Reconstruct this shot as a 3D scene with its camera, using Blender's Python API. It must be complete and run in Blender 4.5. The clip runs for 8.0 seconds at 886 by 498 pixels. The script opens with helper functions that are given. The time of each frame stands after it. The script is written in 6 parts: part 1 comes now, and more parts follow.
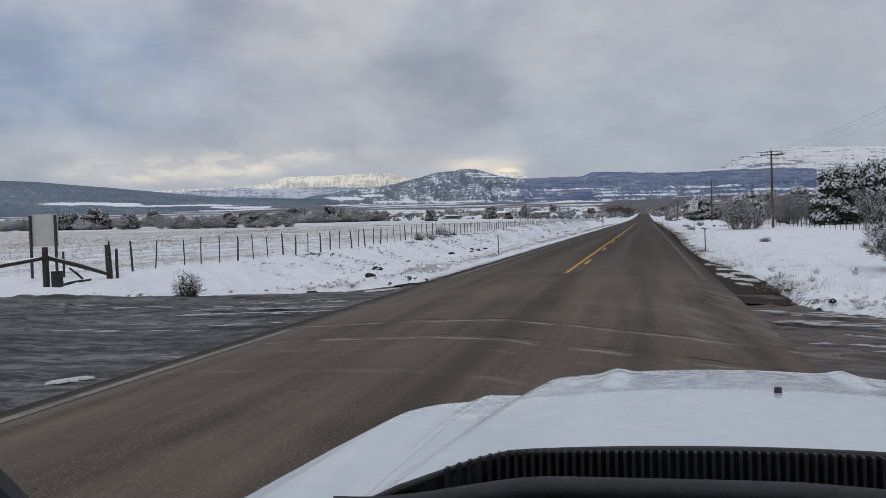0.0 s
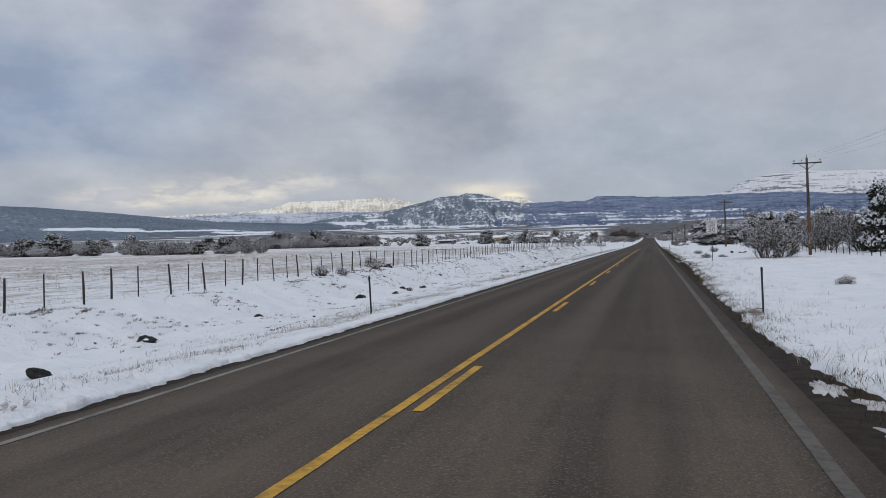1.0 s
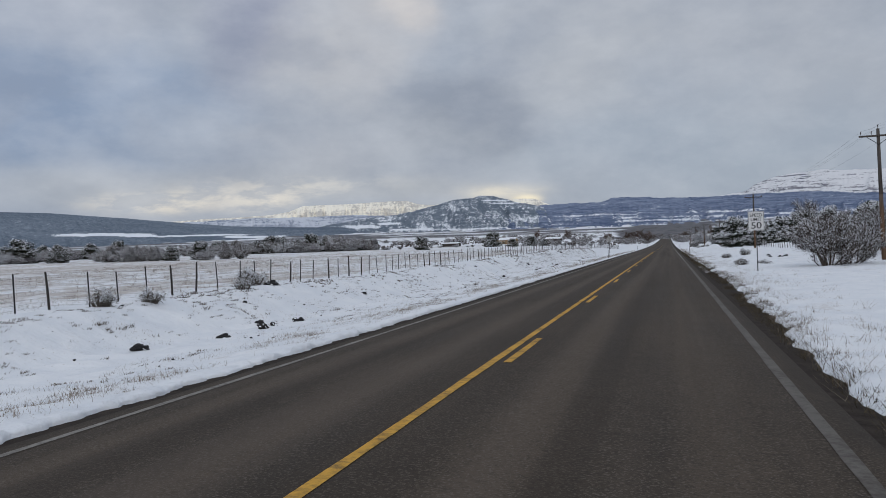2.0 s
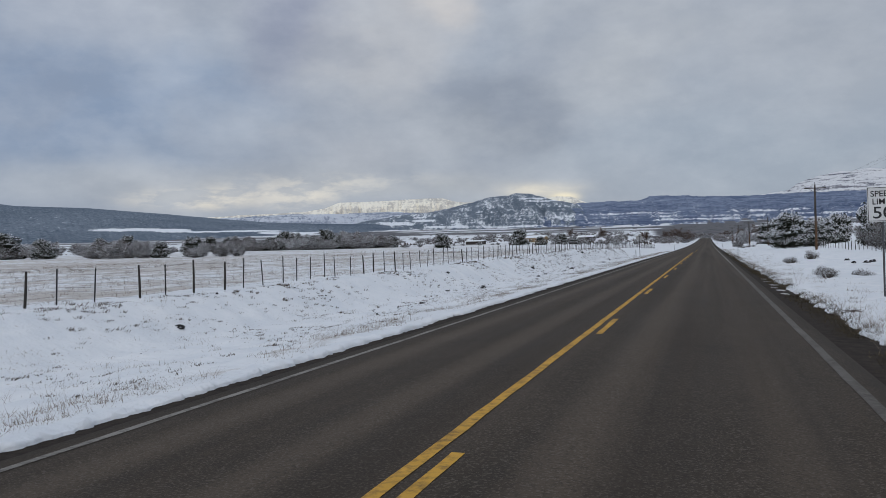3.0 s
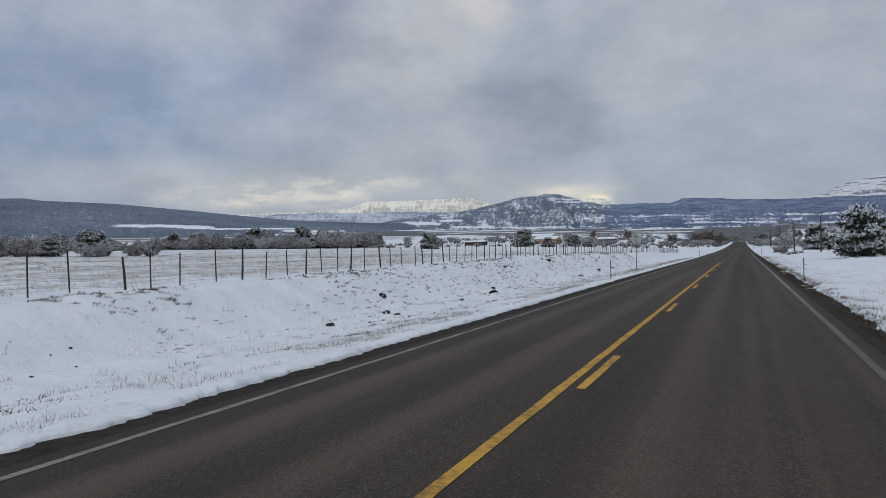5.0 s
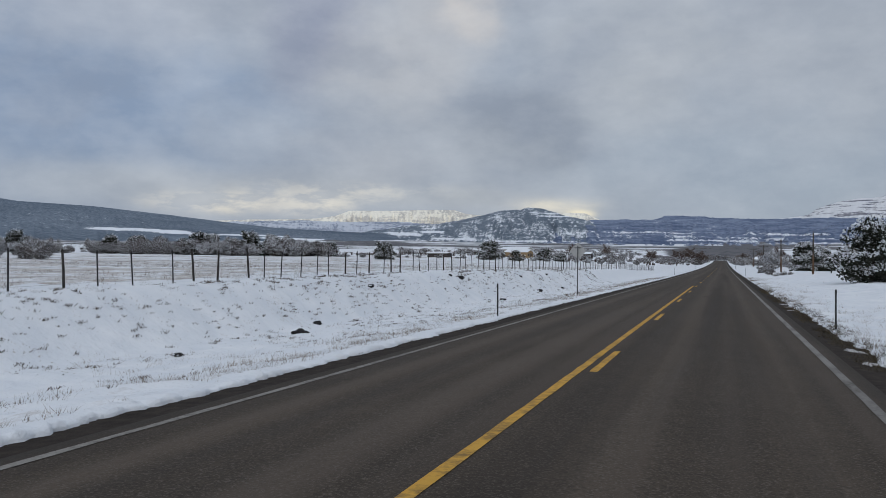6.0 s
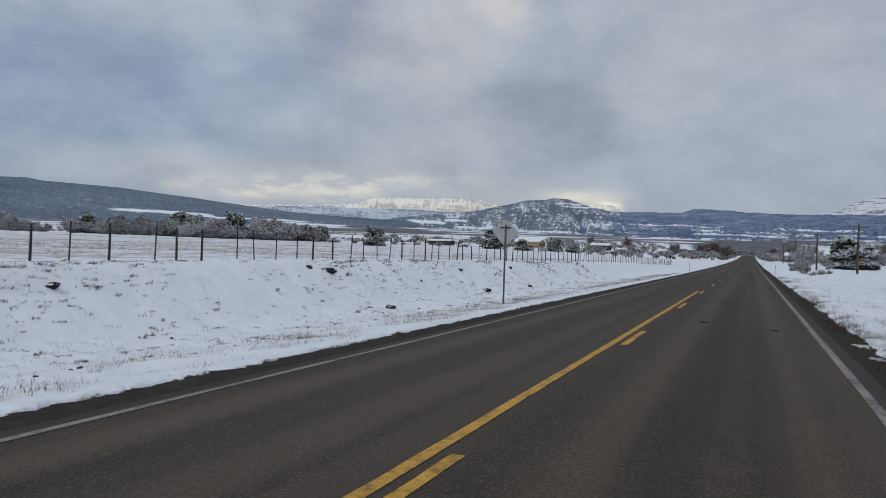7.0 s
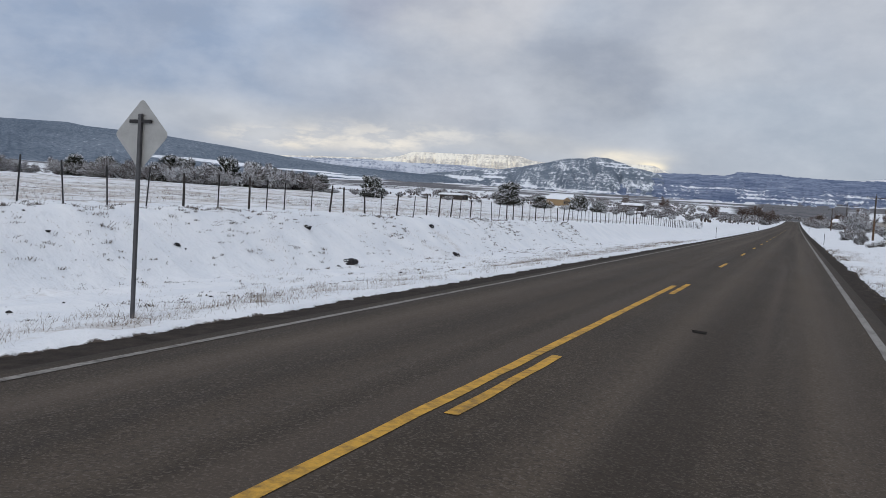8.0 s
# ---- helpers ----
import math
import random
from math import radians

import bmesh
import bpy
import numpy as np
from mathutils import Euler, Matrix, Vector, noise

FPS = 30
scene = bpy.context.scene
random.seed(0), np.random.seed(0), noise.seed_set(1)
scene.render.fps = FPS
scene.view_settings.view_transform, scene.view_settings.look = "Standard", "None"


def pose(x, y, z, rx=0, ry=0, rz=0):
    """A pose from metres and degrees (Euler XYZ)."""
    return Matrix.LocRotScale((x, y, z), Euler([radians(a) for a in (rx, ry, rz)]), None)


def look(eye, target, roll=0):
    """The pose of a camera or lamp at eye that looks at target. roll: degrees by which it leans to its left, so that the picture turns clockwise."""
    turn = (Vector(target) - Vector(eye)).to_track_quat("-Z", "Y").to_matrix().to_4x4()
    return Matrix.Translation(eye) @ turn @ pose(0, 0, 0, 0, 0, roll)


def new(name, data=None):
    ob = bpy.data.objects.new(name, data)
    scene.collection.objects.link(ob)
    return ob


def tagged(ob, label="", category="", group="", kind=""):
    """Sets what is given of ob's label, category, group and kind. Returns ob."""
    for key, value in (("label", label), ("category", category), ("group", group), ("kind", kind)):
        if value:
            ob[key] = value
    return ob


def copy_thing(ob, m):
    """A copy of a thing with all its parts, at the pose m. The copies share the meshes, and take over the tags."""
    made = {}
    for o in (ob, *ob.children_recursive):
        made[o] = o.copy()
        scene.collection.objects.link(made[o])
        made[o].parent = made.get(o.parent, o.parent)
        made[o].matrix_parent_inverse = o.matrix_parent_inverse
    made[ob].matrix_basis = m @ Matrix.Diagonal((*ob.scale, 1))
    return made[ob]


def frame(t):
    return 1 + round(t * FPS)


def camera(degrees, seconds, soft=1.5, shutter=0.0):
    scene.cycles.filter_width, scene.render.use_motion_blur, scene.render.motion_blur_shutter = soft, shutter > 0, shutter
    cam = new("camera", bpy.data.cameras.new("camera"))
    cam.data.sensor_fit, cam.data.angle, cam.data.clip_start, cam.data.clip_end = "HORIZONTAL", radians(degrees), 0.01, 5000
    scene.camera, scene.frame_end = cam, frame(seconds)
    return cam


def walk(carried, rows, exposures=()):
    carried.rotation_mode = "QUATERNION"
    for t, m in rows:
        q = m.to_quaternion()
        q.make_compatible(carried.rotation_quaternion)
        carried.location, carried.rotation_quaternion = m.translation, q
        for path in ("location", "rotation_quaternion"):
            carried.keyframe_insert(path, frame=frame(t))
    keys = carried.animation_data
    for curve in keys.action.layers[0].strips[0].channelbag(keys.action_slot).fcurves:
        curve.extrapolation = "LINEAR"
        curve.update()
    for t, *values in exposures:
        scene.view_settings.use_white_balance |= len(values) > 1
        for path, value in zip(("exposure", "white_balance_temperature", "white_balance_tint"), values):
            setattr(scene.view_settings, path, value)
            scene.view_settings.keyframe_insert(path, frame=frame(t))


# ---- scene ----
cam = camera(55.2, 8.0, soft=0.6, shutter=0.0)


def heading(x, y, z, yaw, pitch, roll):
    """A camera pose: yaw to the left of the road, pitch up, roll leaning left."""
    a, b = radians(yaw), radians(pitch)
    way = Vector((-math.sin(a) * math.cos(b), math.cos(a) * math.cos(b), math.sin(b)))
    return look((x, y, z), Vector((x, y, z)) + way, roll)


# seconds, place, yaw, pitch, roll
PATH = [
    (0, 2.285, 0, 1.552, 13.554, -1.836, -1.65),
    (0.5, 2.378, 10.612, 1.569, 13.928, -1.236, -1.482),
    (1, 2.498, 21.188, 1.575, 13.872, -0.155, -1.764),
    (2.5, 2.325, 51.491, 1.568, 15.96, 0.078, -2.107),
    (3, 2.135, 61.745, 1.578, 17.373, -0.004, -1.718),
    (3.5, 2.023, 72.207, 1.594, 18.692, -0.064, -1.314),
    (4, 1.964, 82.001, 1.58, 19.611, -0.032, -1.247),
    (4.5, 1.924, 92.675, 1.582, 19.619, -0.213, -1.095),
    (4.7, 1.948, 96.931, 1.59, 19.6, -0.156, -1.001),
    (5.8, 2.008, 120.296, 1.564, 18.241, 0.787, -0.195),
    (6, 1.996, 124.583, 1.548, 18.305, 0.839, 0.527),
    (6.5, 2.106, 135.294, 1.536, 19.166, 0.678, 1.389),
    (7, 2.289, 145.723, 1.549, 20.001, 0.043, 1.824),
    (7.5, 2.42, 156.279, 1.528, 21.02, -1.286, 2.049),
    (8, 2.463, 167.022, 1.523, 22.473, -3.044, 3.516),
]
walk(cam, [(row[0], heading(*row[1:])) for row in PATH],
     exposures=[(0, 0.08, 6480, 10), (1.0, 0.10, 6450, 10), (2.5, 0.0, 6330, 9), (6.5, -0.02, 6260, 8), (7.0, 0.0, 6260, 8), (7.5, 0.10, 6340, 9), (8.0, 0.26, 6450, 10)])


# ---- sky and light ----
world = bpy.data.worlds.new("world")
scene.world = world
world.use_nodes = True


class Nodes:
    """A short hand for node trees: each call adds a node and returns its first output."""

    def __init__(self, tree):
        self.tree = tree
        tree.nodes.clear()

    def add(self, kind, ins=(), out=0, operation="", clamp=False, attribute_name=""):
        n = self.tree.nodes.new(kind)
        if operation:
            n.operation = operation
        if clamp and kind == "ShaderNodeMapRange":
            n.clamp = True
        if attribute_name:
            n.attribute_name = attribute_name
        pairs = ins.items() if isinstance(ins, dict) else enumerate(ins)
        for key, value in pairs:
            if value is None:
                continue
            if isinstance(value, bpy.types.NodeSocket):
                self.tree.links.new(value, n.inputs[key])
            else:
                n.inputs[key].default_value = value
        return n.outputs[out] if len(n.outputs) else None

    def math(self, op, a, b=0.0, c=0.0):
        return self.add("ShaderNodeMath", (a, b, c), operation=op)

    def mix(self, fac, a, b):
        n = self.tree.nodes.new("ShaderNodeMix")
        n.data_type = "RGBA"
        for key, value in ((0, fac), (6, a), (7, b)):
            if isinstance(value, bpy.types.NodeSocket):
                self.tree.links.new(value, n.inputs[key])
            else:
                n.inputs[key].default_value = (*value, 1) if isinstance(value, tuple) and len(value) == 3 else value
        return n.outputs[2]

    def noise(self, vec, scale, detail=4.0, rough=0.55, distort=0.0):
        return self.add("ShaderNodeTexNoise", {"Vector": vec, "Scale": scale, "Detail": detail, "Roughness": rough, "Distortion": distort})

    def ramp(self, value, low, high):
        return self.add("ShaderNodeMapRange", {0: value, 1: low, 2: high}, clamp=True)

    def combine(self, x, y, z):
        return self.add("ShaderNodeCombineXYZ", (x, y, z))


w = Nodes(world.node_tree)
coord = w.add("ShaderNodeTexCoord")
sep = w.tree.nodes.new("ShaderNodeSeparateXYZ")
w.tree.links.new(coord, sep.inputs[0])
sx, sy, sz = sep.outputs
az0 = w.math("MULTIPLY", w.math("ARCTAN2", sx, sy), 57.2958)
el0 = w.math("MULTIPLY", w.math("ARCSINE", sz), 57.2958)
# the clouds' edges waver
plane = w.combine(w.math("MULTIPLY", az0, 0.06), w.math("MULTIPLY", el0, 0.10), 0.0)
warp_a = w.math("SUBTRACT", w.noise(plane, 1.6, 5, 0.5), 0.5)
warp_b = w.math("SUBTRACT", w.noise(w.combine(w.math("MULTIPLY", az0, 0.06), w.math("MULTIPLY", el0, 0.10), 7.3), 1.9, 5, 0.5), 0.5)


# torn shreds for the low banks
shreds = w.combine(w.math("MULTIPLY", az0, 0.11), w.math("MULTIPLY", el0, 0.34), 2.0)
wisps = w.ramp(w.noise(shreds, 2.6, 7, 0.6, 0.1), 0.43, 0.57)


def cloud(a, e, wide, high, power=1.0, waver=1.0, wisp=0.0):
    """A soft bank of cloud round the azimuth a and height e, in degrees."""
    u = w.math("DIVIDE", w.math("SUBTRACT", w.math("MULTIPLY_ADD", warp_a, 16.0 * waver, az0), a), wide)
    v = w.math("DIVIDE", w.math("SUBTRACT", w.math("MULTIPLY_ADD", warp_b, 8.0 * waver, el0), e), high)
    d = w.math("ADD", w.math("MULTIPLY", u, u), w.math("MULTIPLY", v, v))
    full = w.math("MULTIPLY", w.math("EXPONENT", w.math("MULTIPLY", w.math("POWER", d, 1.5), -1.0)), power)
    if wisp:
        full = w.math("MULTIPLY", full, w.math("MULTIPLY_ADD", wisps, wisp, 1.0 - wisp))
    return full


nishita = w.add("ShaderNodeTexSky")
clear = nishita.node
clear.sky_type, clear.sun_disc, clear.dust_density = "NISHITA", False, 3.0
clear.sun_elevation, clear.sun_rotation = radians(32), radians(171)
fine = w.noise(plane, 4.0, 6, 0.6)
broad = w.noise(plane, 1.1, 3, 0.5)
grey = w.mix(w.ramp(broad, 0.35, 0.65), (0.335, 0.375, 0.445), (0.40, 0.425, 0.475))
for bank, tint in (
    (cloud(-45, 9.5, 17, 6.0, 0.95), (0.245, 0.31, 0.432)),
    (cloud(-33, 11.0, 6, 3.0, 0.6), (0.27, 0.34, 0.465)),
    (cloud(-26.8, 15.2, 3.2, 4.0, 0.95, 0.6), (0.29, 0.312, 0.40)),
    (cloud(-41, 16.5, 7, 3.0, 0.7), (0.385, 0.42, 0.50)),
    (cloud(-31, 9.0, 4, 2.0, 0.45), (0.44, 0.47, 0.53)),
    (cloud(-20.5, 14.5, 4.6, 5.0, 0.85), (0.49, 0.49, 0.51)),
    (cloud(-16, 16.8, 3.2, 2.2, 0.85), (0.63, 0.59, 0.565)),
    (cloud(-13.6, 9.3, 4.6, 2.2, 0.85, 0.7), (0.275, 0.30, 0.352)),
    (cloud(-11.2, 7.6, 2.4, 1.3, 0.65), (0.25, 0.275, 0.33)),
    (cloud(-24, 6.8, 6.0, 1.8, 0.6), (0.41, 0.425, 0.47)),
    (cloud(-5.5, 12.5, 5.5, 5.5, 0.75), (0.46, 0.475, 0.505)),
    (cloud(3, 6.0, 13, 3.6, 0.8), (0.345, 0.392, 0.462)),
    (cloud(9, 14.0, 8, 5.0, 0.5), (0.40, 0.415, 0.45)),
    (cloud(-34, 4.8, 13, 1.3, 0.6, 0.4), (0.43, 0.445, 0.475)),
    (cloud(-25, 4.5, 7.5, 0.75, 0.85, 0.35, 0.85), (0.66, 0.63, 0.585)),
    (cloud(-32.5, 3.7, 4.8, 0.68, 0.95, 0.15, 0.8), (0.80, 0.735, 0.635)),
    (cloud(-27.6, 3.8, 3.6, 0.85, 0.9, 0.15, 0.8), (0.77, 0.715, 0.63)),
    (cloud(-17, 4.2, 6.0, 0.7, 0.6, 0.25), (0.43, 0.445, 0.475)),
    (cloud(-10.6, 3.75, 2.6, 0.55, 0.9, 0.12, 0.35), (0.78, 0.71, 0.585)),
    (cloud(-9.0, 3.2, 1.0, 0.35, 0.95, 0.08), (0.98, 0.86, 0.62)),
):
    grey = w.mix(bank, grey, tint)
billow = w.noise(plane, 7.0, 5, 0.55, 0.2)
west = w.ramp(az0, 6.0, -12.0)
puff = w.noise(w.combine(w.math("MULTIPLY", az0, 0.055), w.math("MULTIPLY", el0, 0.105), 4.0), 2.3, 6, 0.52)
grey = w.mix(w.math("MULTIPLY", w.ramp(puff, 0.50, 0.66), w.math("MULTIPLY_ADD", west, 0.09, 0.04)), grey, (0.74, 0.76, 0.80))
grey = w.mix(w.math("MULTIPLY", w.ramp(puff, 0.49, 0.36), w.math("MULTIPLY_ADD", west, 0.22, 0.06)), grey, (0.25, 0.285, 0.365))
grey = w.mix(w.ramp(fine, 0.40, 0.70), grey, w.mix(0.13, grey, (0.80, 0.81, 0.84)))
grey = w.mix(w.math("MULTIPLY", w.ramp(billow, 0.45, 0.7), 0.13), grey, (0.28, 0.31, 0.38))
# an overcast sky grows brighter towards the zenith
lift = w.math("MULTIPLY_ADD", w.ramp(sz, 0.3, 0.95), 0.6, 1.0)
overcast = w.add("ShaderNodeVectorMath", {0: grey, 3: lift}, operation="SCALE")
shell = w.add("ShaderNodeAddShader", (
    w.add("ShaderNodeBackground", (overcast, 0.94)),
    w.add("ShaderNodeBackground", (nishita, 0.006)),
))
w.add("ShaderNodeOutputWorld", (shell,))

sun = new("sun", bpy.data.lights.new("sun", "SUN"))
sun.data.energy, sun.data.angle, sun.data.color = 0.62, radians(28), (1.0, 0.97, 0.93)
sun.matrix_world = look((0, 0, 50), (-0.25 * 50, 1.55 * 50, 0))
tagged(sun, kind="structure")


# ---- materials ----
def material(name, rough=0.8, metal=0.0, spec=0.3):
    m = bpy.data.materials.new(name)
    m.use_nodes = True
    n = Nodes(m.node_tree)
    bsdf = n.tree.nodes.new("ShaderNodeBsdfPrincipled")
    bsdf.inputs["Roughness"].default_value = rough
    bsdf.inputs["Metallic"].default_value = metal
    bsdf.inputs["Specular IOR Level"].default_value = spec
    n.add("ShaderNodeOutputMaterial", (bsdf.outputs[0],))
    return m, n, bsdf


def paint(n, bsdf, colour, bump=None, strength=0.4, distance=0.02, rough=None):
    if isinstance(colour, tuple):
        bsdf.inputs["Base Color"].default_value = (*colour, 1)
    else:
        n.tree.links.new(colour, bsdf.inputs["Base Color"])
    if bump is not None:
        n.tree.links.new(n.add("ShaderNodeBump", {"Strength": strength, "Distance": distance, "Height": bump}), bsdf.inputs["Normal"])
    if rough is not None:
        n.tree.links.new(rough, bsdf.inputs["Roughness"])


def place(n):
    return n.add("ShaderNodeNewGeometry")


def attribute(n, name):
    return n.add("ShaderNodeAttribute", out=2, attribute_name=name)


def plain(name, colour, rough=0.7, metal=0.0, scale=8.0, vary=0.25, bump=0.2, spec=0.3):
    """A mottled surface: grain and stains round one colour."""
    m, n, b = material(name, rough, metal, spec)
    p = n.add("ShaderNodeTexCoord", out=3)
    a = n.noise(p, scale, 5)
    c = n.noise(p, scale * 9, 3)
    both = n.math("ADD", n.math("MULTIPLY", a, 0.7), n.math("MULTIPLY", c, 0.3))
    dark = tuple(v * (1 - vary) for v in colour)
    light = tuple(min(1, v * (1 + vary)) for v in colour)
    paint(n, b, n.mix(n.ramp(both, 0.3, 0.7), dark, light), c, bump, 0.005)
    return m


def snow_cover():
    """Old snow with straw-coloured grass coming through, and scrub far off."""
    m, n, b = material("snow_cover", 0.75, 0, 0.25)
    p = place(n)
    big = n.noise(p, 0.09, 4)
    mid = n.noise(p, 0.8, 5, 0.6)
    small = n.noise(p, 7.0, 4, 0.65)
    snow = n.mix(n.ramp(mid, 0.35, 0.7), (0.695, 0.717, 0.752), (0.80, 0.807, 0.823))
    straw = n.mix(n.noise(p, 3.0, 4), (0.36, 0.32, 0.295), (0.63, 0.60, 0.575))
    streaky = n.noise(n.add("ShaderNodeMapping", {0: p, 3: (1.0, 0.25, 1.0)}), 0.35, 5, 0.65)
    tufts = n.noise(p, 0.55, 4, 0.6)
    stems = n.math("ADD", n.math("ADD", n.math("MULTIPLY", small, 0.5), n.math("MULTIPLY", big, 0.35)), n.math("ADD", n.math("MULTIPLY", streaky, 0.5), n.math("MULTIPLY", tufts, 0.8)))
    stems = n.math("SUBTRACT", stems, 0.575)
    g = n.math("SUBTRACT", n.math("ADD", stems, attribute(n, "grass")), 1.0)
    c = n.mix(n.ramp(g, -0.06, 0.16), snow, straw)
    fleck = n.math("MULTIPLY", n.ramp(n.noise(p, 9.0, 3, 0.6), 0.64, 0.72), n.math("MULTIPLY", n.ramp(attribute(n, "grass"), 0.05, 0.3), n.ramp(n.noise(p, 0.6, 3), 0.42, 0.60)))
    c = n.mix(n.math("MULTIPLY", fleck, 0.8), c, (0.27, 0.215, 0.16))
    dirt = n.mix(n.noise(p, 2.2, 5), (0.05, 0.04, 0.035), (0.14, 0.115, 0.095))
    d = n.math("SUBTRACT", n.math("ADD", n.math("ADD", n.math("MULTIPLY", small, 0.5), n.math("MULTIPLY", mid, 0.5)), attribute(n, "dirt")), 1.0)
    c = n.mix(n.ramp(d, -0.03, 0.06), c, dirt)
    # far scrub, in clumps
    far = n.noise(p, 0.02, 6, 0.62)
    patch = n.noise(p, 0.0042, 2, 0.45)
    s = n.math("SUBTRACT", n.math("ADD", n.math("ADD", n.math("MULTIPLY", far, 0.5), n.math("MULTIPLY", patch, 0.9)), attribute(n, "scrub")), 1.2)
    brush = n.mix(n.ramp(n.noise(p, 0.11, 6, 0.7), 0.38, 0.62), (0.040, 0.042, 0.050), (0.165, 0.158, 0.165))
    c = n.mix(n.ramp(s, -0.02, 0.05), c, brush)
    paint(n, b, c, n.math("ADD", mid, n.math("MULTIPLY", small, 0.13)), 0.65, 0.32)
    return m


def asphalt_mat():
    m, n, b = material("asphalt", 0.85, 0, 0.12)
    p = place(n)
    sep_n = n.tree.nodes.new("ShaderNodeSeparateXYZ")
    n.tree.links.new(p, sep_n.inputs[0])
    x, y, z = sep_n.outputs
    stretched = n.combine(n.math("MULTIPLY", x, 1.3), n.math("MULTIPLY", y, 0.06), 0.0)
    streak = n.noise(stretched, 1.6, 5, 0.55)
    blotch = n.noise(p, 0.35, 4, 0.6)
    grain = n.noise(p, 45.0, 3, 0.7)
    # four worn wheel tracks
    lane = n.math("ABSOLUTE", n.math("SUBTRACT", n.math("ABSOLUTE", n.math("SUBTRACT", n.math("ABSOLUTE", x), 1.95)), 0.85))
    track = n.math("MULTIPLY", n.ramp(lane, 0.45, 0.1), 0.3)
    mottle = n.noise(p, 3.2, 5, 0.65)
    v = n.math("ADD", n.math("ADD", n.math("MULTIPLY", streak, 0.45), n.math("MULTIPLY", blotch, 0.35)), n.math("MULTIPLY", n.math("ADD", n.math("MULTIPLY", grain, 0.5), n.math("MULTIPLY", mottle, 0.9)), 0.32))
    v = n.math("ADD", v, track)
    c = n.mix(n.ramp(v, 0.35, 0.95), (0.0270, 0.0206, 0.0150), (0.0835, 0.0645, 0.0480))
    speck = n.ramp(n.noise(p, 38.0, 2, 0.6), 0.54, 0.64)
    pits = n.ramp(n.noise(p, 24.0, 2, 0.6), 0.48, 0.38)
    c = n.mix(n.math("MULTIPLY", pits, n.math("MULTIPLY_ADD", n.ramp(y, 40.0, 18.0), 0.4, 0.3)), c, (0.012, 0.010, 0.009))
    c = n.mix(n.math("MULTIPLY", n.ramp(n.noise(p, 14.0, 4, 0.7), 0.52, 0.66), 0.3), c, (0.020, 0.016, 0.013))
    c = n.mix(n.math("MULTIPLY", speck, n.math("MULTIPLY_ADD", n.ramp(y, 45.0, 20.0), 0.35, 0.4)), c, (0.18, 0.155, 0.13))
    # damp and dry bands from the wheels
    band = n.noise(n.combine(n.math("MULTIPLY", x, 1.0), n.math("MULTIPLY", y, 0.012), 3.0), 1.25, 3, 0.5)
    c = n.mix(n.math("MULTIPLY", n.ramp(band, 0.50, 0.62), 0.35), c, (0.027, 0.0205, 0.016))
    c = n.mix(n.math("MULTIPLY", n.ramp(band, 0.46, 0.36), 0.35), c, (0.100, 0.078, 0.062))
    # mud and salt carried over from the side roads
    muddy = n.math("MULTIPLY", n.ramp(y, 40.0, 22.0), n.ramp(n.math("ADD", streak, n.math("MULTIPLY", blotch, 0.6)), 0.55, 1.0))
    c = n.mix(n.math("MULTIPLY", muddy, 0.75), c, (0.165, 0.129, 0.098))
    # tyre marks turning out of the side roads; negative power paints their shadow line
    cross = n.math("ADD", n.math("MULTIPLY_ADD", x, 0.28, y), n.math("MULTIPLY", n.math("MULTIPLY", x, x), 0.025))
    cross = n.math("ADD", cross, n.math("MULTIPLY", n.math("SUBTRACT", n.noise(p, 0.55, 4, 0.6), 0.5), 0.8))
    broken = n.ramp(n.noise(p, 1.4, 5, 0.65), 0.40, 0.58)
    here = n.ramp(y, 25.0, 21.0)
    for middle, half, power in ((13.15, 0.09, 1.0), (13.4, 0.08, -0.9), (11.15, 0.10, 0.95), (11.5, 0.07, -0.8), (14.6, 0.05, 0.25), (10.2, 0.06, 0.3), (16.6, 0.12, 0.18), (8.6, 0.10, 0.22)):
        mark = n.math("MULTIPLY", n.ramp(n.math("ABSOLUTE", n.math("SUBTRACT", cross, middle)), half, half * 0.3), broken)
        c = n.mix(n.math("MULTIPLY", mark, abs(power)), c, (0.27, 0.245, 0.215) if power > 0 else (0.014, 0.011, 0.009))
    # dragged salt near the apron, the bare middle seam, and the soiled margins
    fan = n.combine(n.math("MULTIPLY_ADD", y, 0.30, x), n.math("MULTIPLY", y, 0.10), 0.0)
    salt = n.math("MULTIPLY", n.ramp(n.noise(fan, 2.6, 5, 0.6), 0.50, 0.68), n.math("MULTIPLY", n.ramp(x, 2.2, 3.2), n.math("MULTIPLY", n.ramp(y, 25.0, 20.0), n.ramp(y, 10.0, 13.5))))
    c = n.mix(n.math("MULTIPLY", salt, 0.7), c, (0.20, 0.185, 0.17))
    seam = n.math("MULTIPLY", n.ramp(n.math("ABSOLUTE", n.math("SUBTRACT", x, 0.28)), 0.34, 0.10), n.ramp(y, 26.0, 23.0))
    c = n.mix(n.math("MULTIPLY", seam, n.math("MULTIPLY_ADD", streak, 0.8, 0.05)), c, (0.026, 0.020, 0.016))
    wide_x = n.math("ADD", n.math("ABSOLUTE", x), n.math("MULTIPLY", n.math("SUBTRACT", n.noise(p, 0.9, 5, 0.6), 0.5), 0.5))
    rim_band = n.math("MULTIPLY", n.math("MULTIPLY", n.ramp(n.math("ABSOLUTE", n.math("SUBTRACT", wide_x, 3.5)), 0.2, 0.05), n.ramp(x, 0.0, -0.1)), n.ramp(y, 27.0, 18.0))
    c = n.mix(n.math("MULTIPLY", rim_band, 0.6), c, (0.14, 0.122, 0.104))
